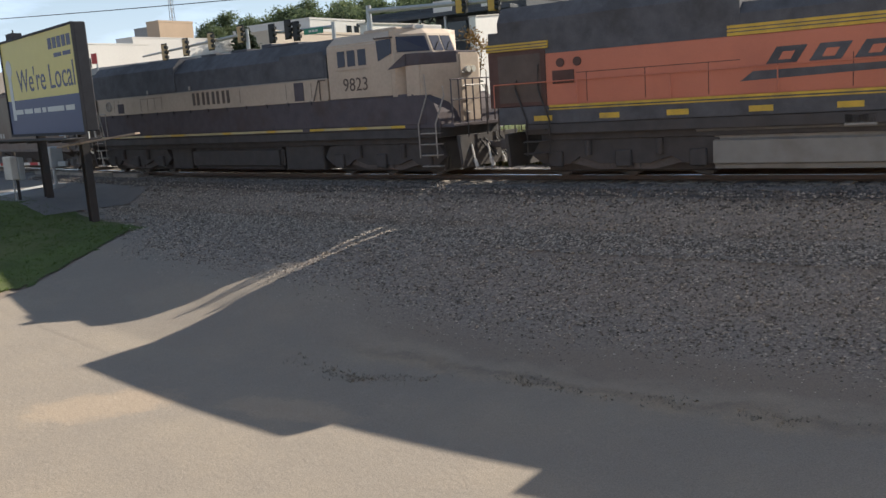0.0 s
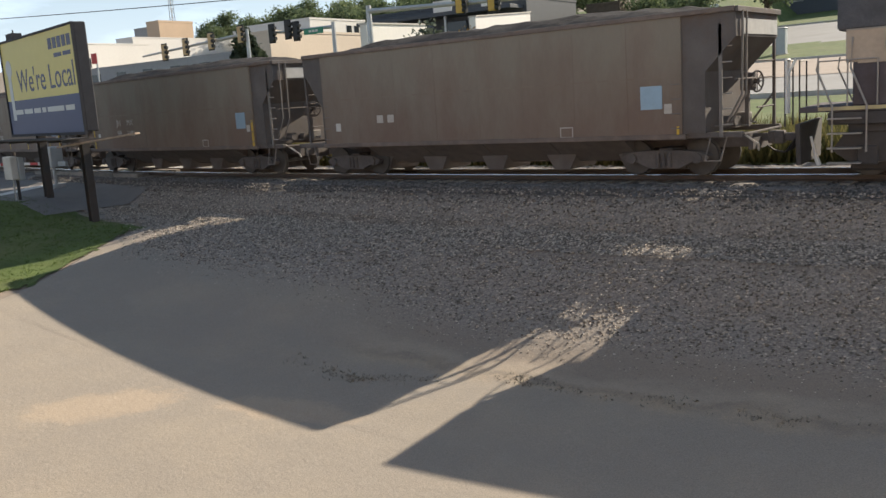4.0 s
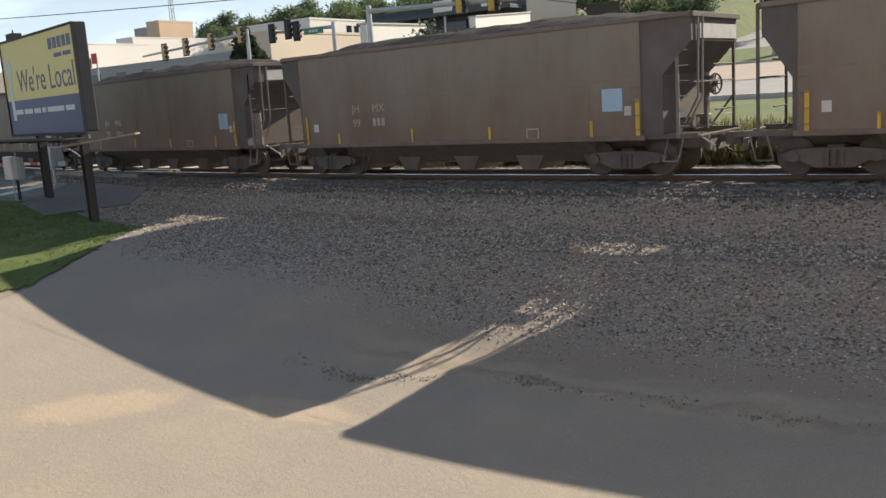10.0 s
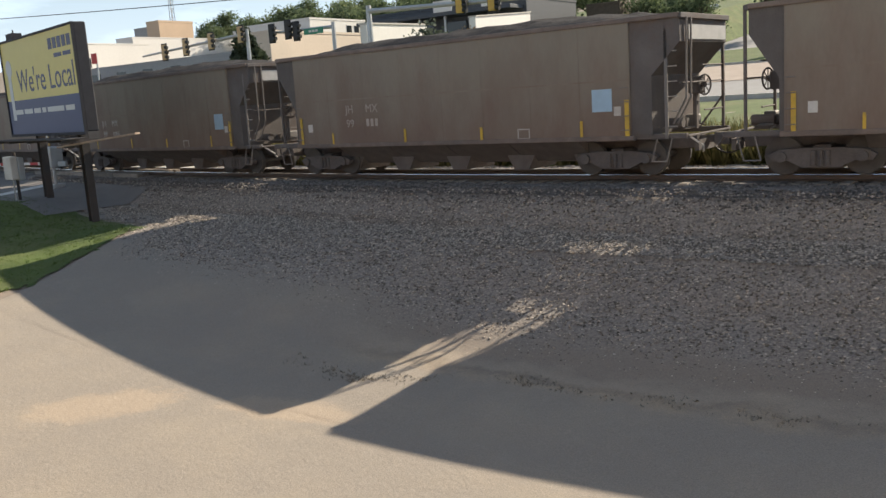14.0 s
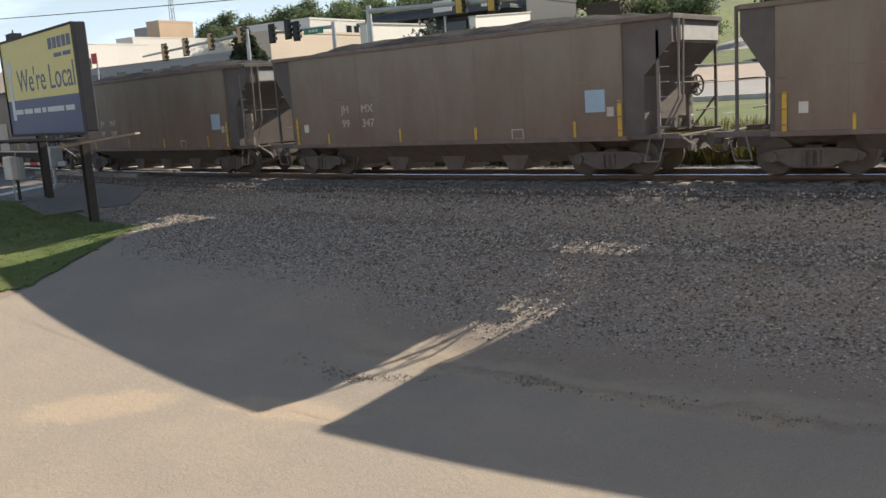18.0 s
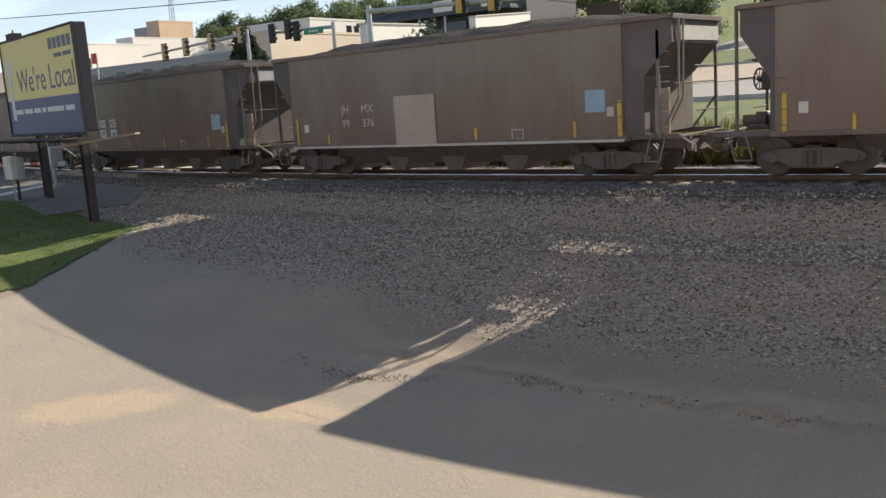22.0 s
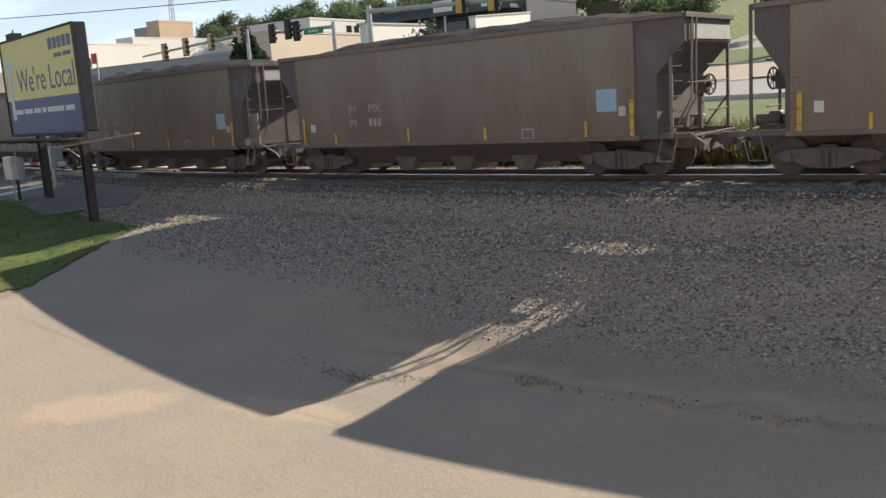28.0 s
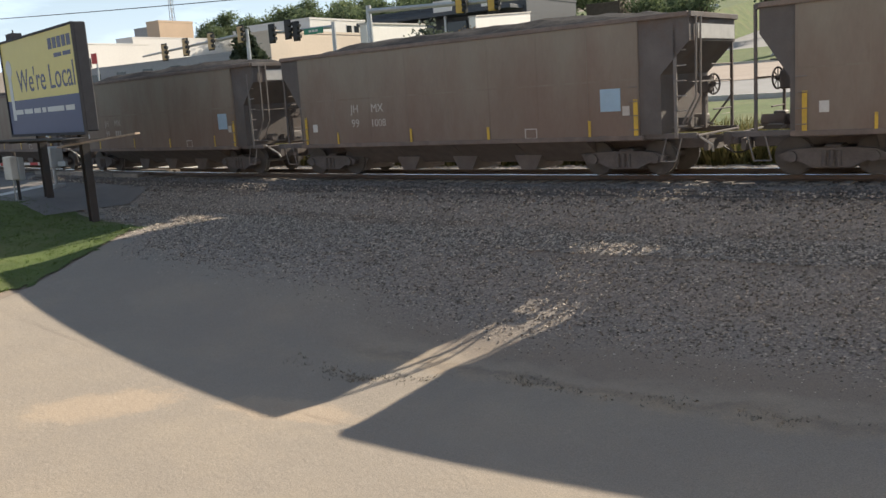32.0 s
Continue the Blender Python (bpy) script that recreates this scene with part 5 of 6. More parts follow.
def orange_loco():
    L = 22.9
    loco = thing("orange_locomotive", "faded orange and black diesel locomotive with yellow stripes", "locomotive", "locomotives of the train")
    loco_running_gear(loco, L, (6.45, 13.6, True), M["pole"])
    boxpart("walkway", M["black"], loco, (0.6, L - 0.8, -1.52, 1.52, 1.5, 1.98), 0.01)
    boxpart("hood", M["orange"], loco, (2.1, 19.0, -1.44, 1.44, 1.98, 3.37), 0.015, "faded orange engine hood")
    boxpart("radiator_grille", M["grille"], loco, (0.3, 2.1, -1.46, 1.46, 1.98, 3.56), 0.02, "sooty red radiator grille")
    boxpart("grille_core", M["navy"], loco, (0.62, 1.95, -1.468, -1.456, 2.1, 3.4), 0.0, "sooty dark grille mesh")
    boxpart("rear_stripe", M["yellow"], loco, (0.27, 2.2, -1.5, 1.5, 3.52, 3.72), 0.01)
    for z in (3.575, 3.655):
        boxpart("stripe_line", M["black"], loco, (0.27, 2.2, -1.507, -1.501, z - 0.012, z + 0.012))
    boxpart("hood_tail", M["black"], loco, (0.3, 0.7, -1.43, 1.43, 3.2, 4.05), 0.03)
    bm = bmesh.new()
    prism(bm, [(-1.43, 3.372), (1.43, 3.372), (1.46, 4.3), (1.2, 4.7), (-1.2, 4.7), (-1.46, 4.3)], "x", 0.65, 7.3)
    part("hood_top", bm, M["black"], loco)
    bm = bmesh.new()
    prism(bm, [(-1.43, 3.372), (1.43, 3.372), (1.43, 3.88), (1.2, 4.15), (-1.2, 4.15), (-1.43, 3.88)], "x", 7.3, 11.8)
    part("hood_top", bm, M["black"], loco)
    bm = bmesh.new()
    prism(bm, [(-1.43, 3.372), (1.43, 3.372), (1.43, 4.3), (1.2, 4.68), (-1.2, 4.68), (-1.43, 4.3)], "x", 11.8, 19.0)
    part("hood_top", bm, M["black"], loco)
    boxpart("upper_stripe", M["yellow"], loco, (7.0, 19.0, -1.452, -1.43, 3.375, 3.62), 0.0, "yellow stripe with black lines")
    for z in (3.46, 3.54):
        boxpart("stripe_line", M["black"], loco, (7.0, 19.0, -1.459, -1.453, z - 0.012, z + 0.012))
    boxpart("sill_line", M["yellow"], loco, (2.2, 21.5, -1.535, -1.522, 1.93, 1.99), 0.0, "thin yellow sill line")
    boxpart("sill_line", M["yellow"], loco, (2.2, 21.5, -1.535, -1.522, 1.86, 1.895))
    for x in (2.0, 3.95, 5.78, 7.8, 9.75, 11.7, 13.65, 15.6, 17.6):
        boxpart("reflector_strip", M["yellow"], loco, (x - 0.28, x + 0.28, -1.53, -1.522, 1.58, 1.72), 0.0, "yellow reflective strip")
    for i in range(10):
        x = 3.3 + i * 1.62
        boxpart("hood_door_seam", M["grille"], loco, (x - 0.009, x + 0.009, -1.446, -1.44, 2.05, 2.8))
    boxpart("door_seam_top", M["grille"], loco, (3.0, 7.3, -1.446, -1.44, 2.8, 2.818))
    boxpart("air_intake", M["grille"], loco, (2.3, 2.95, -1.47, -1.44, 2.55, 2.9), 0.01)
    for x in (2.55, 3.05):
        bm = bmesh.new()
        rod(bm, (x, -1.47, 3.1), (x, -1.44, 3.1), 0.12, 14)
        part("hood_vent", bm, M["grille"], loco)
    # owner's mark as slanted plain shapes over a wedge
    for k in range(4):
        x = 7.9 + k * 0.95
        bm = bmesh.new()
        prism(bm, [(x, 2.66), (x + 0.68, 2.66), (x + 0.92, 3.04), (x + 0.24, 3.04)], "y", -1.452, -1.441)
        part("logo_block", bm, M["black"], loco, "black slanted logo block")
        bm = bmesh.new()
        prism(bm, [(x + 0.28, 2.74), (x + 0.55, 2.74), (x + 0.65, 2.92), (x + 0.38, 2.92)], "y", -1.458, -1.453)
        part("logo_notch", bm, M["orange"], loco)
    bm = bmesh.new()
    prism(bm, [(7.3, 2.3), (12.6, 2.44), (12.6, 2.55), (7.6, 2.52)], "y", -1.452, -1.441)
    part("logo_wedge", bm, M["black"], loco)
    # pipes, tanks and boxes along the frame
    bm = bmesh.new()
    rod(bm, (6.2, -1.3, 1.3), (14.2, -1.3, 1.3), 0.17, 14)
    part("air_reservoir", bm, M["tank"], loco, "long grey air reservoir")
    boxpart("valve_box", M["tank"], loco, (9.6, 10.3, -1.5, -1.3, 1.15, 1.45), 0.03)
    # cab at the leading end
    bm = bmesh.new()
    prism(bm, [(19.0, 1.98), (22.2, 1.98), (22.2, 3.3), (21.3, 3.7), (20.8, 4.7), (19.0, 4.7)], "y", -1.5, 1.5)
    soften(bm, 0.06, 2)
    part("cab", bm, M["orange"], loco)
    boxpart("side_window", M["cab_glass"], loco, (19.4, 20.6, -1.512, -1.502, 3.55, 4.15))
    handrail(loco, 0.5, 21.0, 2.62, -1.56, 9, 1.98, M["orange"])
    return loco


loco_a, loco_b = cream_loco(), orange_loco()
handrail(loco_a, 1.2, 2.4, 2.62, -1.5, 3, 1.62)


# ---- billboard on two posts ----
def billboard():
    W, z0, z1 = 8.1, 1.95, 5.7
    bb = thing("billboard", "billboard with yellow and blue poster on rusty steel posts", "billboard", m=pose(-26.9, 18.05, 0, 0, 0, -13.6))
    boxpart("panel_back", M["bb_frame"], bb, (-W, 0.0, 0.0, 0.42, z0 + 0.1, z1), 0.03, "dark boxed sign back")
    for b in ((-W, 0, z1 - 0.08, z1), (-W, 0, z0, z0 + 0.1), (-W, -W + 0.08, z0 + 0.1, z1 - 0.08), (-0.08, 0, z0 + 0.1, z1 - 0.08)):
        boxpart("frame_rail", M["bb_frame"], bb, (b[0], b[1], -0.07, 0.01, b[2], b[3]))
    split = 3.36
    boxpart("poster_upper", M["bb_yellow"], bb, (-W + 0.08, -0.08, -0.03, -0.005, split, z1 - 0.08), 0.0, "printed yellow poster field")
    boxpart("poster_lower", M["bb_blue"], bb, (-W + 0.08, -0.08, -0.03, -0.005, z0 + 0.1, split), 0.0, "printed blue poster field")
    letters("headline", "We're Local", 1.24, M["bb_text"], bb, pose(-3.38, -0.034, 3.64) @ FACE, "large dark blue headline", 1.0)
    for k in range(5):
        boxpart("logo_block", M["bb_text"], bb, (-2.55 + k * 0.46, -2.2 + k * 0.46, -0.038, -0.031, 4.98, 5.36))
    for k in range(2):
        boxpart("caption_bar", M["bb_text"], bb, (-2.1 + k * 0.9, -1.36 + k * 0.9, -0.038, -0.031, 4.68, 4.82))
    x = -7.2
    for w in (0.9, 0.95, 0.75, 0.4, 1.7, 0.85):
        boxpart("street_line_bar", M["bb_pale"], bb, (x, x + w, -0.038, -0.031, 2.82, 3.0))
        x += w + 0.18
    bm = bmesh.new()
    rod(bm, (-7.35, -0.03, 4.6), (-7.35, -0.04, 4.6), 0.34, 18)
    box(bm, -7.55, -7.2, -0.04, -0.03, 2.6, 4.3)
    part("pale_figure", bm, M["bb_pale"], bb)
    for x in (POST_U):
        w = Vector((-26.9 + x * 0.972, 18.05 - x * 0.235, 0)) + Vector((0.235, 0.972, 0)) * 0.4
        zb = float(level(w.x, w.y)) - 0.1
        bm = bmesh.new()
        for dx in (-0.15, 0.15):
            box(bm, x + dx - 0.025, x + dx + 0.025, 0.27, 0.53, zb, z0 + 0.12)
        box(bm, x - 0.15, x + 0.15, 0.38, 0.42, zb, z0 + 0.12)
        part("post", bm, M["pole"], bb, "rusty steel H-section post")
    for x in (-7.8, -5.6, -3.4, -1.2, 0.2):
        bm = bmesh.new()
        box(bm, x - 0.04, x + 0.04, -0.95, 0.38, z0 - 0.22, z0 - 0.14)
        part("catwalk_bracket", bm, M["pole"], bb)
    # catwalk planks; their dark colour takes in the shade below the poster
    for k in range(3):
        boxpart("catwalk_plank", M["pole"], bb, (-8.2 + 0.2 * k, 0.5 - 0.2 * k, -0.9 + k * 0.28, -0.65 + k * 0.28, z0 - 0.135, z0 - 0.085), 0.008, "catwalk plank darkened with the shade below the poster")
    bm = bmesh.new()
    a, c = bb.matrix_basis.inverted() @ Vector((-27.79, 17.5, 1.58)), bb.matrix_basis.inverted() @ Vector((-24.43, 18.2, 1.90))
    w = c - a
    box(bm, 0, w.length, -0.12, 0.12, -0.03, 0.03, Matrix.Translation(a) @ w.to_track_quat("X", "Z").to_matrix().to_4x4())
    part("loose_plank", bm, M["wood"], bb, "tilted grey-brown plank end")
    bm = bmesh.new()
    rod(bm, (-7.6, 0.4, z1), (-7.6, 0.4, z1 + 0.45), 0.03, 6)
    box(bm, -7.9, -7.2, 0.2, 0.6, z1 + 0.05, z1 + 0.3)
    part("top_fixture", bm, M["bb_frame"], bb)
    return bb


POST_U = (-1.55, -6.05)
billboard()


# ---- level crossing kit and roadside boxes ----
def crossing_gate(x, y):
    z = float(level(x, y))
    g = thing("crossing_gate", "lowered red and white crossing gate with grey mechanism", "crossing gate")
    bm = bmesh.new()
    rod(bm, (x, y, z - 0.1), (x, y, z + 1.15), 0.07, 10)
    part("mast", bm, M["galv"], g)
    boxpart("mechanism", M["sigbox"], g, (x - 0.42, x + 0.38, y - 0.3, y + 0.3, z + 0.95, z + 1.85), 0.05, "grey gate mechanism box")
    boxpart("base", M["sigbox"], g, (x - 0.3, x + 0.3, y - 0.3, y + 0.3, z - 0.05, z + 0.2), 0.03)
    for k in range(14):
        boxpart("arm_segment", M["red"] if k % 2 else M["white"], g, (x - 0.5 - 0.62 * (k + 1), x - 0.5 - 0.62 * k, y - 0.05, y - 0.02, z + 1.06, z + 1.18))
    boxpart("counterweight", M["sigbox"], g, (x + 0.5, x + 1.1, y - 0.12, y + 0.02, z + 0.98, z + 1.2), 0.03)
    return g


crossing_gate(-36.2, 22.4)


def meter_post(x, y):
    z = float(level(x, y))
    m = thing("meter_pedestal", "pale grey electric meter box on a short post", "meter box")
    bm = bmesh.new()
    rod(bm, (x, y, z - 0.1), (x, y, z + 1.9), 0.06, 8)
    part("post", bm, M["pole"], m)
    boxpart("cabinet", M["white"], m, (x - 0.27, x + 0.27, y - 0.35, y - 0.06, z + 0.85, z + 1.75), 0.03, "pale grey meter cabinet")
    boxpart("cabinet_side", M["sigbox"], m, (x - 0.2, x + 0.34, y - 0.06, y + 0.18, z + 0.8, z + 1.7), 0.03)
    bm = bmesh.new()
    rod(bm, (x + 0.05, y - 0.2, z - 0.1), (x + 0.05, y - 0.2, z + 0.85), 0.03, 6)
    part("conduit", bm, M["galv"], m)
    return m


meter_post(-33.3, 19.0)


# ---- traffic signals beyond the track ----
def signal_head(parent, x, y, z, front, h=1.25, w=0.5):
    bm = bmesh.new()
    box(bm, x - w / 2, x + w / 2, y - 0.12, y + 0.12, z - h / 2, z + h / 2)
    soften(bm, 0.03)
    head = part("signal_head", bm, front, parent)
    bm = bmesh.new()
    box(bm, x - w / 2 - 0.1, x + w / 2 + 0.1, y + 0.02, y + 0.05, z - h / 2 - 0.1, z + h / 2 + 0.1)
    p = part("backplate", bm, M["sig_black"], head)
    for k in range(3):
        bm = bmesh.new()
        rod(bm, (x + w / 2, y - 0.1, z + (k - 1) * h / 3.2), (x + w / 2 + 0.28, y - 0.1, z + (k - 1) * h / 3.2 - 0.04), 0.14, 10)
        part("visor", bm, M["sig_black"], head)
    return head


def traffic_signal(name, label, pole, z_arm0, tip, heads, front, r=0.14, sign=None, high=1.25):
    x, y = pole
    z = float(level(x, y))
    t = thing(name, label, "traffic light", "traffic signals beyond the track")
    bm = bmesh.new()
    rod(bm, (x, y, z - 0.2), (x, y, z_arm0 + 0.35), r * 1.5, 12, r)
    part("pole", bm, M["galv"], t)
    bm = bmesh.new()
    rod(bm, (x, y, z_arm0), tip, r * 0.95, 10, r * 0.55)
    part("mast_arm", bm, M["galv"], t)
    for hx, hz in heads:
        signal_head(t, hx, tip[1] - 0.25, hz, front, high)
    if sign:
        boxpart("street_name_sign", M["green"], t, (sign[0] - 0.95, sign[0] + 0.95, tip[1] - 0.3, tip[1] - 0.26, sign[1] - 0.22, sign[1] + 0.22), 0.01, "green street name sign")
        for k in range(3):
            boxpart("sign_bar", M["white"], t, (sign[0] - 0.45 + k * 0.32, sign[0] - 0.2 + k * 0.32, tip[1] - 0.312, tip[1] - 0.302, sign[1] - 0.08, sign[1] + 0.08))
    return t


traffic_signal("traffic_signal", "grey mast-arm signal with four tan-backed heads", (-52.0, 50.0), 8.25, (-65.0, 50.0, 7.5), ((-61.8, 7.6), (-59.1, 7.8), (-55.97, 8.0), (-52.5, 8.2)), M["sig_tan"])
traffic_signal("traffic_signal", "grey mast-arm signal with black heads and a street sign", (-43.1, 50.0), 7.9, (-49.5, 50.0, 8.05), ((-49.09, 7.96), (-47.4, 8.1), (-46.56, 7.9)), M["sig_black"], sign=(-44.8, 7.75))
traffic_signal("traffic_signal", "tall grey mast-arm signal with amber-sided heads", (-35.75, 45.0), 8.0, (-22.0, 45.0, 7.45), ((-28.7, 7.56), (-26.5, 7.46)), M["sig_yellow"], 0.17, high=0.85)


def sign_post(x, y, z_top, material, label, w=0.5):
    z = float(level(x, y))
    s = thing("road_sign", label, "road sign")
    bm = bmesh.new()
    rod(bm, (x, y, z - 0.1), (x, y, z_top), 0.06, 8)
    part("post", bm, M["galv"], s)
    boxpart("sign_plate", material, s, (x - w, x + w * 0.3, y - 0.1, y - 0.06, z_top - 0.75, z_top), 0.02)
    boxpart("sign_plate", M["sig_black"], s, (x - w * 2, x - w * 1.1, y - 0.1, y - 0.06, z_top - 1.0, z_top - 0.3), 0.02)
    return s


sign_post(-57.3, 40.0, 7.15, M["red"], "dark red sign on a galvanised post")


# ---- buildings on the hill ----
def building(name, label, x0, x1, y0, y1, z1, wall, roof="flat", windows=(), roof_mat=None, parapet=0.25):
    z0 = min(float(level(x0, y0)), float(level(x1, y0)), float(level(x0, y1)), float(level(x1, y1))) - 1
    b = thing(name, label, "building")
    boxpart("wall", wall, b, (x0, x1, y0, y1, z0, z1), 0.03)
    rm = roof_mat or M["b_grey"]
    if roof == "flat":
        boxpart("roof", rm, b, (x0 + 0.3, x1 - 0.3, y0 + 0.3, y1 - 0.3, z1, z1 + 0.1))
        for c in ((x0 - 0.05, x1 + 0.05, y0 - 0.05, y0 + 0.25), (x0 - 0.05, x1 + 0.05, y1 - 0.25, y1 + 0.05), (x0 - 0.05, x0 + 0.25, y0 + 0.25, y1 - 0.25), (x1 - 0.25, x1 + 0.05, y0 + 0.25, y1 - 0.25)):
            boxpart("parapet", wall, b, (*c, z1 + 0.002, z1 + parapet))
    else:
        bm = bmesh.new()
        ym = 0.5 * (y0 + y1)
        prism(bm, [(y0 - 0.5, z1), (y1 + 0.5, z1), (ym, z1 + roof)], "x", x0 - 0.4, x1 + 0.4)
        part("roof", bm, rm, b)
    for side, a, c, d, e in windows:
        if side == "y":
            w = boxpart("window", M["glass"], b, (a, c, y0 - 0.05, y0 - 0.005, d, e))
            boxpart("sill", M["kerb"], w, (a - 0.1, c + 0.1, y0 - 0.15, y0 - 0.055, d - 0.12, d - 0.01))
        else:
            w = boxpart("window", M["glass"], b, (x1 + 0.005, x1 + 0.05, a, c, d, e))
            boxpart("sill", M["kerb"], w, (x1 + 0.055, x1 + 0.15, a - 0.1, c + 0.1, d - 0.12, d - 0.01))
    return b


building("long_grey_building", "long grey concrete wall of a low building", -150, -97, 95, 103, 10.9, M["b_grey"], windows=[("y", -138 + 7 * i, -135.5 + 7 * i, 8.4, 10) for i in range(6)])
building("white_warehouse", "white warehouse with a plain sunlit wall", -178, -172, 130, 168, 20.0, M["b_white"], roof_mat=M["b_white"])
building("white_hall", "long white hall with a plain sunlit end wall", -156, -150, 100.5, 117.0, 16.4, M["b_white"], roof_mat=M["b_white"])
building("tan_brick_block", "tan brick tower block above a lower roof", -192.2, -187.3, 150, 161, 25.6, M["b_tan"], parapet=0.5)
building("tan_brick_wing", "low grey wing beside the tan brick block", -200, -192.5, 152, 160, 24.9, M["b_grey"])
building("beige_building", "low beige block building with a plain lit wall", -64.5, -62, 62.5, 77.6, 9.5, M["b_beige"])
building("white_office", "white flat-roofed building with two dark windows", -92, -80, 88.2, 99.7, 13.4, M["b_white"], windows=[("x", 95.6, 96.6, 11.2, 12.8), ("x", 97.2, 98.2, 11.2, 12.8)])
building("white_shed", "small white flat-roofed building", -100, -95, 93.4, 99.6, 13.6, M["b_white"])
store = building("dark_store", "long dark store with awning posts on the terrace", -67, -45.6, 84, 96, 12.0, M["b_dark"], windows=[("y", -65 + 4.6 * i, -62.2 + 4.6 * i, 8.4, 10.4) for i in range(4)])
for x in (-64.5, -61.0, -57.8, -54.4):
    boxpart("awning_post", M["galv"], store, (x - 0.12, x + 0.12, 81.6, 81.84, 5.5, 10.9))
boxpart("awning", M["b_dark"], store, (-66.5, -46.0, 81.2, 83.94, 10.9, 11.3), 0.03)
for x in (-54.3, -48.2):
    boxpart("lit_sign_panel", M["b_white"], store, (x - 1.2, x + 1.2, 81.1, 81.18, 11.32, 12.5), 0.01, "white sign panel")
building("brown_shed", "plain brown shed behind the lawn", -42.5, -38.6, 92, 97, 11.0, M["bark"])
for y0, y1, za, zb, label in ((47.5, 54.6, 7.5, 7.62, "low white retaining wall beside the signal pole"), (61.4, 70.6, 8.45, 9.12, "pale block wall stepping up the hill")):
    wall_t = thing("retaining_wall", label, "wall")
    bm = bmesh.new()
    box(bm, -38.6, -38.0, y0, y1, -0.5, 7.0)
    for v in bm.verts:
        if v.co.z > 0:
            v.co.z = za if v.co.y < 0.5 * (y0 + y1) else zb
    part("wall", bm, M["b_white"], wall_t)
    bm = bmesh.new()
    box(bm, -38.68, -37.92, y0 - 0.05, y1 + 0.05, -0.1, 0.0)
    for v in bm.verts:
        v.co.z += (za if v.co.y < 0.5 * (y0 + y1) else zb) + 0.104
    part("coping", bm, M["kerb"], wall_t)


def utility_box(x, y):
    z = float(level(x, y))
    u = thing("utility_box", "grey-green utility cabinet on the lawn", "utility box")
    boxpart("cabinet", M["sigbox"], u, (x - 0.65, x + 0.65, y - 0.5, y + 0.5, z - 0.1, z + 2.6), 0.05)
    boxpart("lid", M["galv"], u, (x - 0.7, x + 0.7, y - 0.55, y + 0.55, z + 2.601, z + 2.72), 0.03)
    boxpart("plinth", M["kerb"], u, (x - 0.8, x + 0.8, y - 0.7, y + 0.7, z - 0.1, z + 0.12), 0.02)
    boxpart("door", M["sigbox"], u, (x - 0.55, x + 0.55, y - 0.54, y - 0.505, z + 0.3, z + 2.4), 0.01)
    return u


utility_box(-23.2, 97.2)


building("hill_garage", "dark blue-grey workshop beside the hill road", -42, -14, 172, 186, 19.0, M["b_dark"], windows=[("y", -40 + 5 * i, -37 + 5 * i, 19.0 - 4, 19.0 - 1.2) for i in range(5)])


def lattice_tower(x, y, h):
    z = float(level(x, y))
    t = thing("radio_tower", "slim steel lattice radio tower", "tower")
    for i in range(4):
        dx, dy = ((-1, -1), (1, -1), (1, 1), (-1, 1))[i]
        bm = bmesh.new()
        rod(bm, (x + dx * 0.7, y + dy * 0.7, z), (x + dx * 0.25, y + dy * 0.25, z + h), 0.09, 6)
        part("leg", bm, M["galv"], t)
    bm = bmesh.new()
    k = 14
    for i in range(k):
        a, b = z + h * i / k, z + h * (i + 1) / k
        ra, rb = 0.7 - 0.45 * i / k, 0.7 - 0.45 * (i + 1) / k
        for sx, sy in (((-1, -1), (1, -1)), ((1, -1), (1, 1)), ((1, 1), (-1, 1)), ((-1, 1), (-1, -1))):
            rod(bm, (x + sx[0] * ra, y + sx[1] * ra, a), (x + sy[0] * rb, y + sy[1] * rb, b), 0.05, 4)
    part("bracing", bm, M["galv"], t)
    return t


lattice_tower(-206, 170, 30)


# ---- trees and shrubs ----
def clump(verts, faces, c, r, n, rng, leaf):
    for i in range(n):
        p = np.array(c) + np.clip(rng.normal(0, 0.5, 3), -1.1, 1.1) * (r, r, 0.8 * r)
        a, b = rng.normal(0, 1, 3), rng.normal(0, 1, 3)
        a = a / np.linalg.norm(a) * leaf * rng.uniform(0.6, 1.3)
        b = b / np.linalg.norm(b) * leaf * rng.uniform(0.5, 1.0)
        k = len(verts)
        verts.extend([tuple(p - a), tuple(p + b), tuple(p + a), tuple(p - b)])
        faces.append((k, k + 1, k + 2, k + 3))


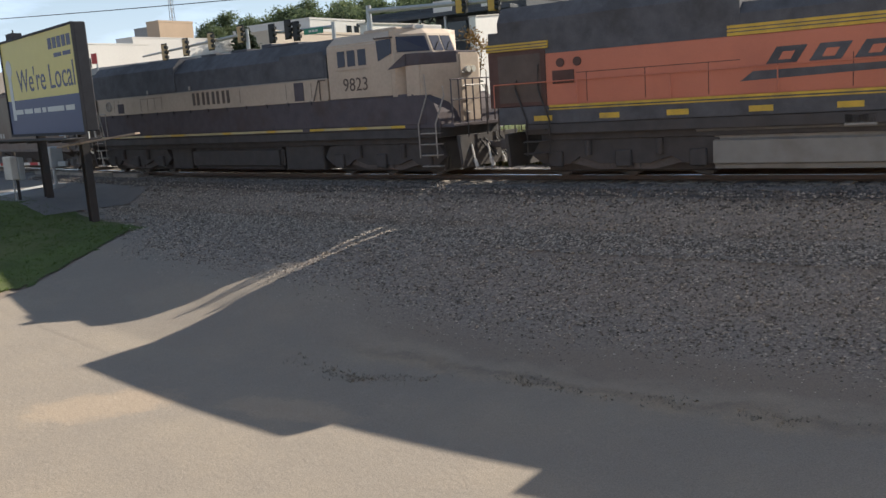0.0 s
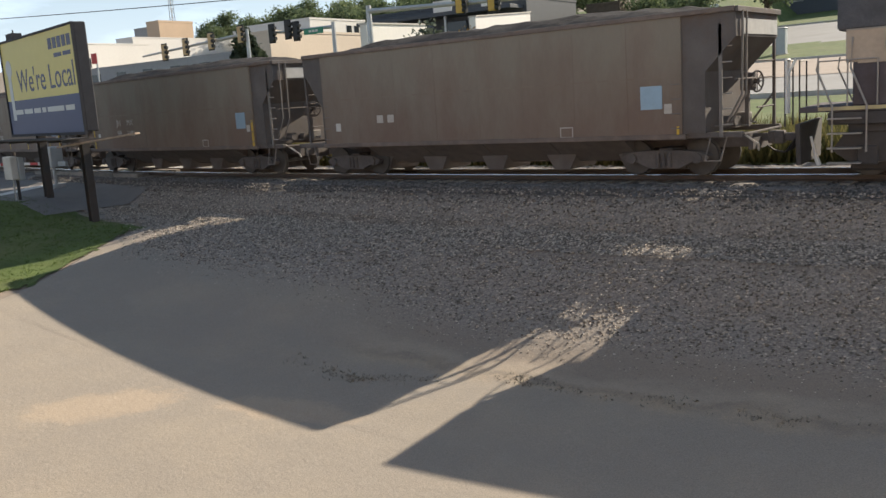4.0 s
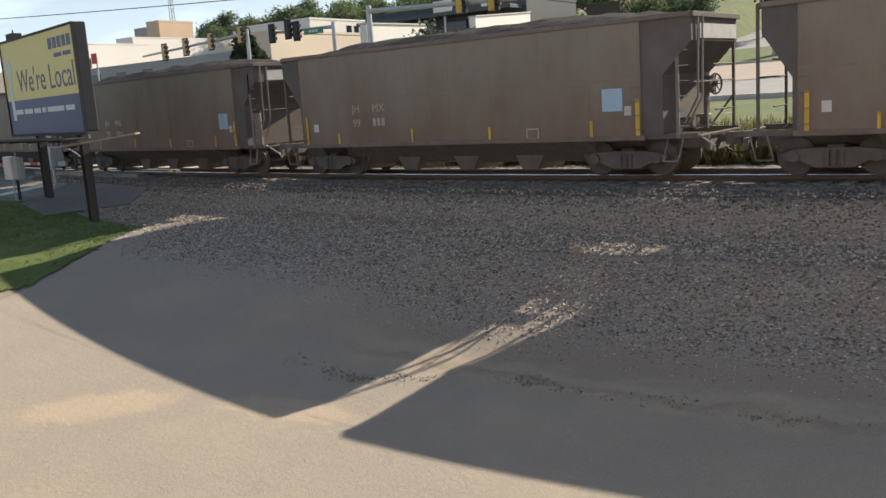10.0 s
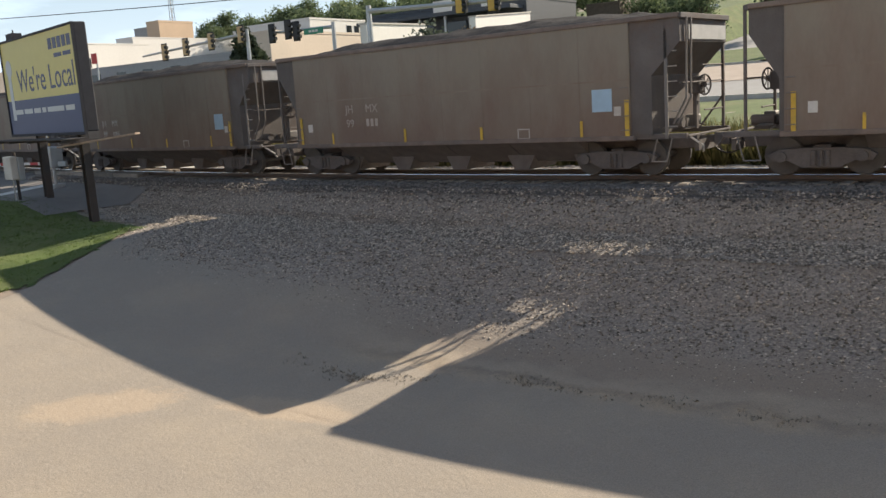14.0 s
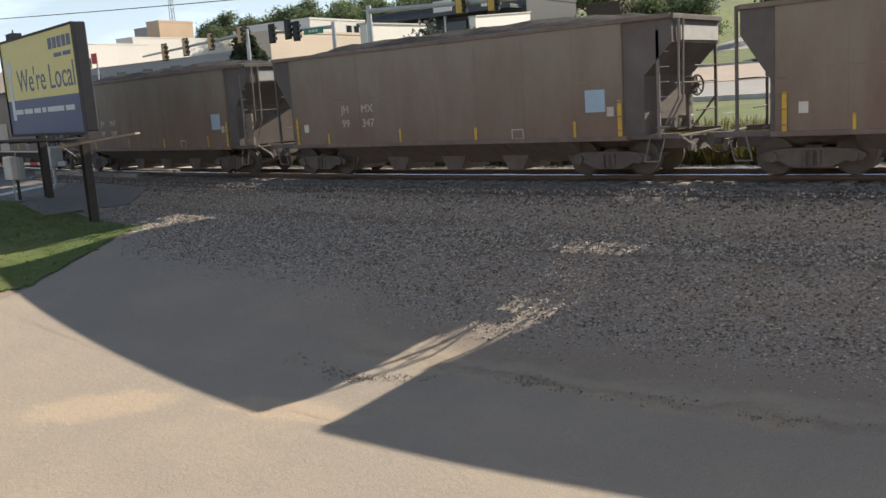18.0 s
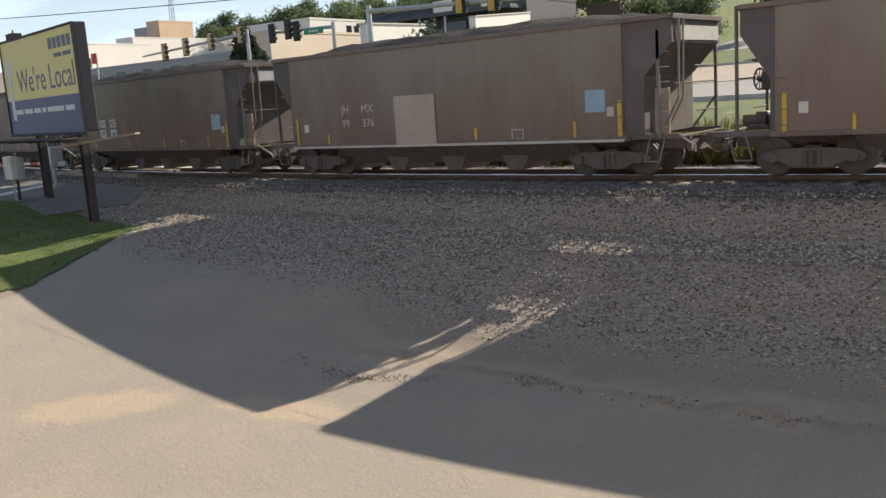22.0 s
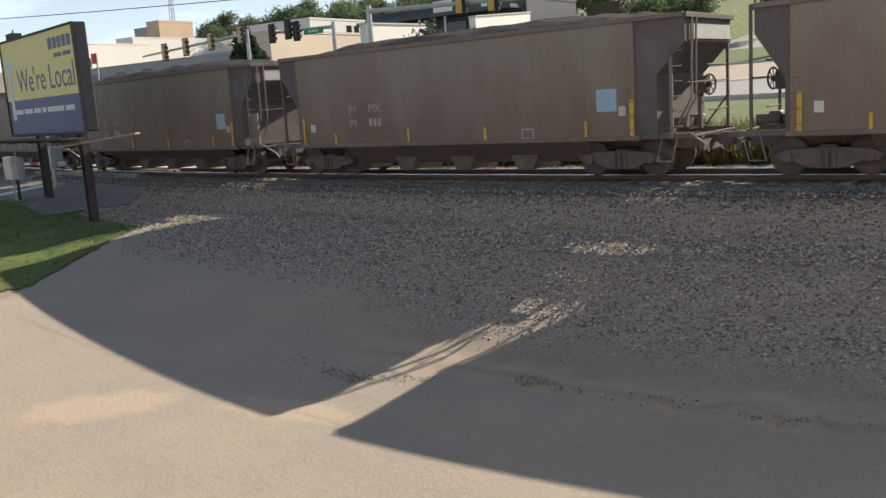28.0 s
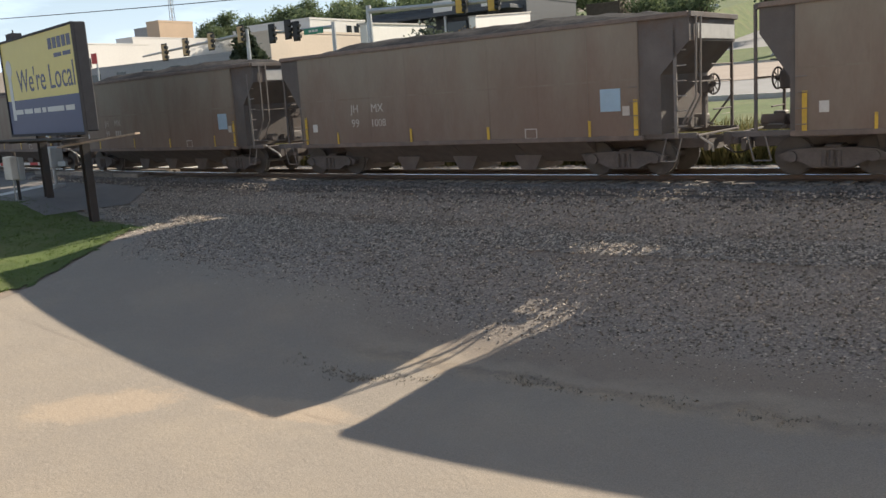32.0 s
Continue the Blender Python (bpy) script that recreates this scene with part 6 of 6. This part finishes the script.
def tree(x, y, h, r, seed, material=None, label="broad green deciduous tree", n=20, leaf=None):
    z = float(level(x, y)) - 0.2
    rng = np.random.default_rng(seed)
    t = thing("tree", label, "tree", "trees on the hill")
    bm = bmesh.new()
    rod(bm, (x, y, z), (x + 0.1 * r, y, z + h * 0.55), 0.035 * h, 10, 0.018 * h)
    part("trunk", bm, M["bark"], t)
    verts, faces = [], []
    leaf = leaf or r * 0.05
    for i in range(n):
        a = rng.uniform(0, 6.28)
        u = rng.uniform(0, 1)
        q = r * (0.25 + 0.55 * rng.uniform()) * (1 - 0.45 * u)
        c = (x + q * math.cos(a), y + q * math.sin(a), z + h * (0.42 + 0.5 * u))
        bm = bmesh.new()
        rod(bm, (x, y, z + h * (0.28 + 0.22 * u)), c, 0.012 * h, 6, 0.004 * h)
        part("limb", bm, M["bark"], t)
        clump(verts, faces, c, r * rng.uniform(0.28, 0.46), 230, rng, leaf)
    me = bpy.data.meshes.new("crown")
    me.from_pydata(verts, [], faces)
    me.materials.append(material or M["leaf"])
    ob = new("crown", me)
    ob.parent = t
    return t


def spruce(x, y, h, r, seed):
    z = float(level(x, y)) - 0.1
    rng = np.random.default_rng(seed)
    t = thing("spruce", "dark spruce tree with drooping tiers", "tree")
    bm = bmesh.new()
    rod(bm, (x, y, z), (x, y, z + h), 0.025 * h, 8, 0.03)
    part("trunk", bm, M["bark"], t)
    verts, faces = [], []
    for k in range(15):
        u = k / 15
        for i in range(13):
            a = rng.uniform(0, 6.28)
            reach = r * (1 - u) * rng.uniform(0.75, 1.1)
            for s in np.linspace(0.25, 1, 6):
                clump(verts, faces, (x + reach * s * math.cos(a), y + reach * s * math.sin(a), z + h * (0.12 + 0.88 * u) - 0.25 * s * reach), 0.16 * r * (1.1 - u), 4, rng, 0.09 * r)
    me = bpy.data.meshes.new("crown")
    me.from_pydata(verts, [], faces)
    me.materials.append(M["needle"])
    ob = new("crown", me)
    ob.parent = t
    return t


def shrub(x, y, h, r, seed, material, label):
    z = float(level(x, y)) - 0.05
    rng = np.random.default_rng(seed)
    t = thing("shrub", label, "shrub")
    verts, faces = [], []
    for i in range(9):
        a, q = rng.uniform(0, 6.28), r * rng.uniform(0, 0.6)
        clump(verts, faces, (x + q * math.cos(a), y + q * math.sin(a), z + h * rng.uniform(0.3, 0.8)), r * 0.42, 150, rng, r * 0.07)
    me = bpy.data.meshes.new("foliage")
    me.from_pydata(verts, [], faces)
    me.materials.append(material)
    ob = new("foliage", me)
    ob.parent = t
    bm = bmesh.new()
    for i in range(6):
        a = i * 1.05
        rod(bm, (x, y, z), (x + r * 0.5 * math.cos(a), y + r * 0.5 * math.sin(a), z + h * 0.6), 0.05, 5, 0.015)
    part("stems", bm, M["bark"], t)
    return t


tree(-189, 175, 13.4, 5.8, 11)
tree(-205, 182, 12.4, 5.6, 12)
tree(-195, 189, 10.6, 5.8, 13)
tree(-188, 194, 11.2, 5.8, 14)
tree(-176, 180, 10.8, 5.8, 15)
tree(-169, 180, 11.8, 5.2, 16)
tree(-134, 146, 8.4, 4.4, 17)
tree(-109.5, 120, 9.8, 4.6, 18, label="dark rounded deciduous tree")
tree(-103, 122, 10.8, 5.0, 19, M["leaf_pale"], "airy pale green tree with open crown", 15)
tree(-97, 122, 9.0, 4.4, 20, M["leaf_pale"], "airy pale green tree with open crown", 15)
tree(-104, 132, 10.3, 5.0, 21)
tree(-92, 130, 9.8, 5.2, 22)
tree(-84, 128, 10.3, 5.4, 23)
tree(-74, 124, 10.3, 5.4, 24)
tree(-64, 120, 10.3, 5.6, 25)
tree(-54, 118, 9.8, 5.4, 26)
tree(-44, 122, 10.3, 5.6, 27)
tree(-33, 130, 14.0, 5.4, 28)
tree(-120, 150, 9.3, 5.0, 29)
tree(-36.5, 94, 9.2, 3.4, 30, label="dark broad tree beside the shed")
tree(-31.5, 97, 8.2, 3.2, 32, label="dark broad tree beside the shed")
for k in range(12):
    tree(-176 + 7.5 * k + 2 * (k % 3), 158 + 4 * (k % 4), 10.2 + 1.1 * (k * 5 % 4), 5.2 + 0.4 * (k % 3), 70 + k)
spruce(-57.6, 55, 9.2, 4.6, 31)
shrub(-32.2, 48, 8.0, 2.5, 41, M["leaf_dark"], "dark evergreen shrub beside the signal pole")
shrub(-30.2, 48.3, 7.9, 1.25, 42, M["rust_leaf"], "thin rust-coloured autumn shrub")


for k in range(9):
    tree(-88 + 6.2 * k, 104 + 3 * (k % 3), 8.6 + 0.8 * (k % 4), 4.0, 50 + k)


# ---- parked and standing vehicles ----
def motor_car(x, y, turn, paint, label, long=4.6, high=1.6):
    z = float(level(x, y)) + 0.04
    v = thing("car", label, "car", "", "", pose(x, y, z, 0, 0, turn))
    a = long / 2
    bm = bmesh.new()
    prism(bm, [(-a, 0.35), (a, 0.35), (a, 0.75), (a * 0.95, 0.95), (-a, 0.98)], "y", -0.88, 0.88)
    soften(bm, 0.06, 2)
    part("body", bm, paint, v)
    bm = bmesh.new()
    prism(bm, [(-a * 0.92, 0.95), (a * 0.45, 0.95), (a * 0.15, high), (-a * 0.72, high)], "y", -0.78, 0.78)
    soften(bm, 0.08, 2)
    part("cabin", bm, M["glass"], v)
    boxpart("roof", paint, v, (-a * 0.68, a * 0.12, -0.74, 0.74, high - 0.03, high + 0.03), 0.02)
    for sx in (-0.62, 0.62):
        for q in (-0.85, 0.85):
            bm = bmesh.new()
            rod(bm, (sx * a, q - 0.11, 0.33), (sx * a, q + 0.11, 0.33), 0.33, 16)
            w = part("wheel", bm, M["tyre"], v)
            bm = bmesh.new()
            rod(bm, (sx * a, q - 0.12, 0.33), (sx * a, q + 0.12, 0.33), 0.19, 12)
            part("rim", bm, M["galv"], w)
    for q in (-0.6, 0.6):
        boxpart("headlight", M["lamp"], v, (a - 0.03, a + 0.02, q - 0.15, q + 0.15, 0.6, 0.75), 0.01)
    return v


motor_car(-45, 140, 20, M["car_white"], "white sport utility car on the hill road", 4.8, 1.75)
motor_car(-36, 96, 5, M["car_white"], "white car parked on the hill")
motor_car(-40, 97, 5, M["car_dark"], "dark car parked on the hill")
motor_car(-44, 98, 5, M["car_white"], "white car parked on the hill")
motor_car(-42.4, 76.0, 60, M["car_white"], "white car parked on the terrace", 4.8, 1.75)

# ---- overhead cable ----
bm = bmesh.new()
tube(bm, [(x, 30, 8.01 - 0.0575 * (x + 40.3) + 0.00022 * (x + 40.3) ** 2) for x in range(-88, -7, 4)], 0.022, 5)
cable = new("overhead_cable", mesh_of("overhead_cable", bm, M["wire"]))
tagged(cable, "thin black overhead cable across the sky", "cable")

# ---- the train's run: metres gone by, every half second from 0 to 32 s ----
RUN = [-55.88, -52.26, -48.13, -44.48, -40.37, -36.35, -32.48, -28.45, -24.43, -20.41, -16.39, -12.36, -9.19,
       -5.10, -1.38, 2.98, 7.19, 10.93, 15.03, 18.97, 23.10, 26.75, 31.01, 34.81, 39.12, 43.27,
       47.22, 51.51, 55.21, 59.44, 63.32, 67.20, 71.09, 74.97, 79.26, 83.10, 87.41, 91.15, 95.43,
       99.29, 103.65, 107.39, 111.64, 115.51, 119.81, 124.12, 127.95, 131.78, 135.62, 139.89, 143.69, 148.12,
       152.20, 156.27, 160.35, 164.42, 168.74, 172.54, 176.93, 180.87, 185.27, 189.04, 193.46, 197.91, 201.25]


def ride(ob, offset, local):
    """Key a vehicle along the track; offset: its centre ahead of the reference mark."""
    rows = []
    for i, s in enumerate(RUN):
        x, y, th = track_xy(s + offset)
        rows.append((i * 0.5, Matrix.Translation((x, y, 0)) @ Matrix.Rotation(th, 4, "Z") @ local))
    walk(ob, rows)


def motions():
    for i, c in enumerate(cars):
        ride(c, -5.37 - PITCH * (i - 1), Matrix.Identity(4))
    ride(loco_a, 18.93 + 11.8, Matrix.Translation((-11.8, 0, 0)))
    ride(loco_b, 18.93 + 23.6 + 11.45, Matrix.Translation((-11.45, 0, 0)))


motions()
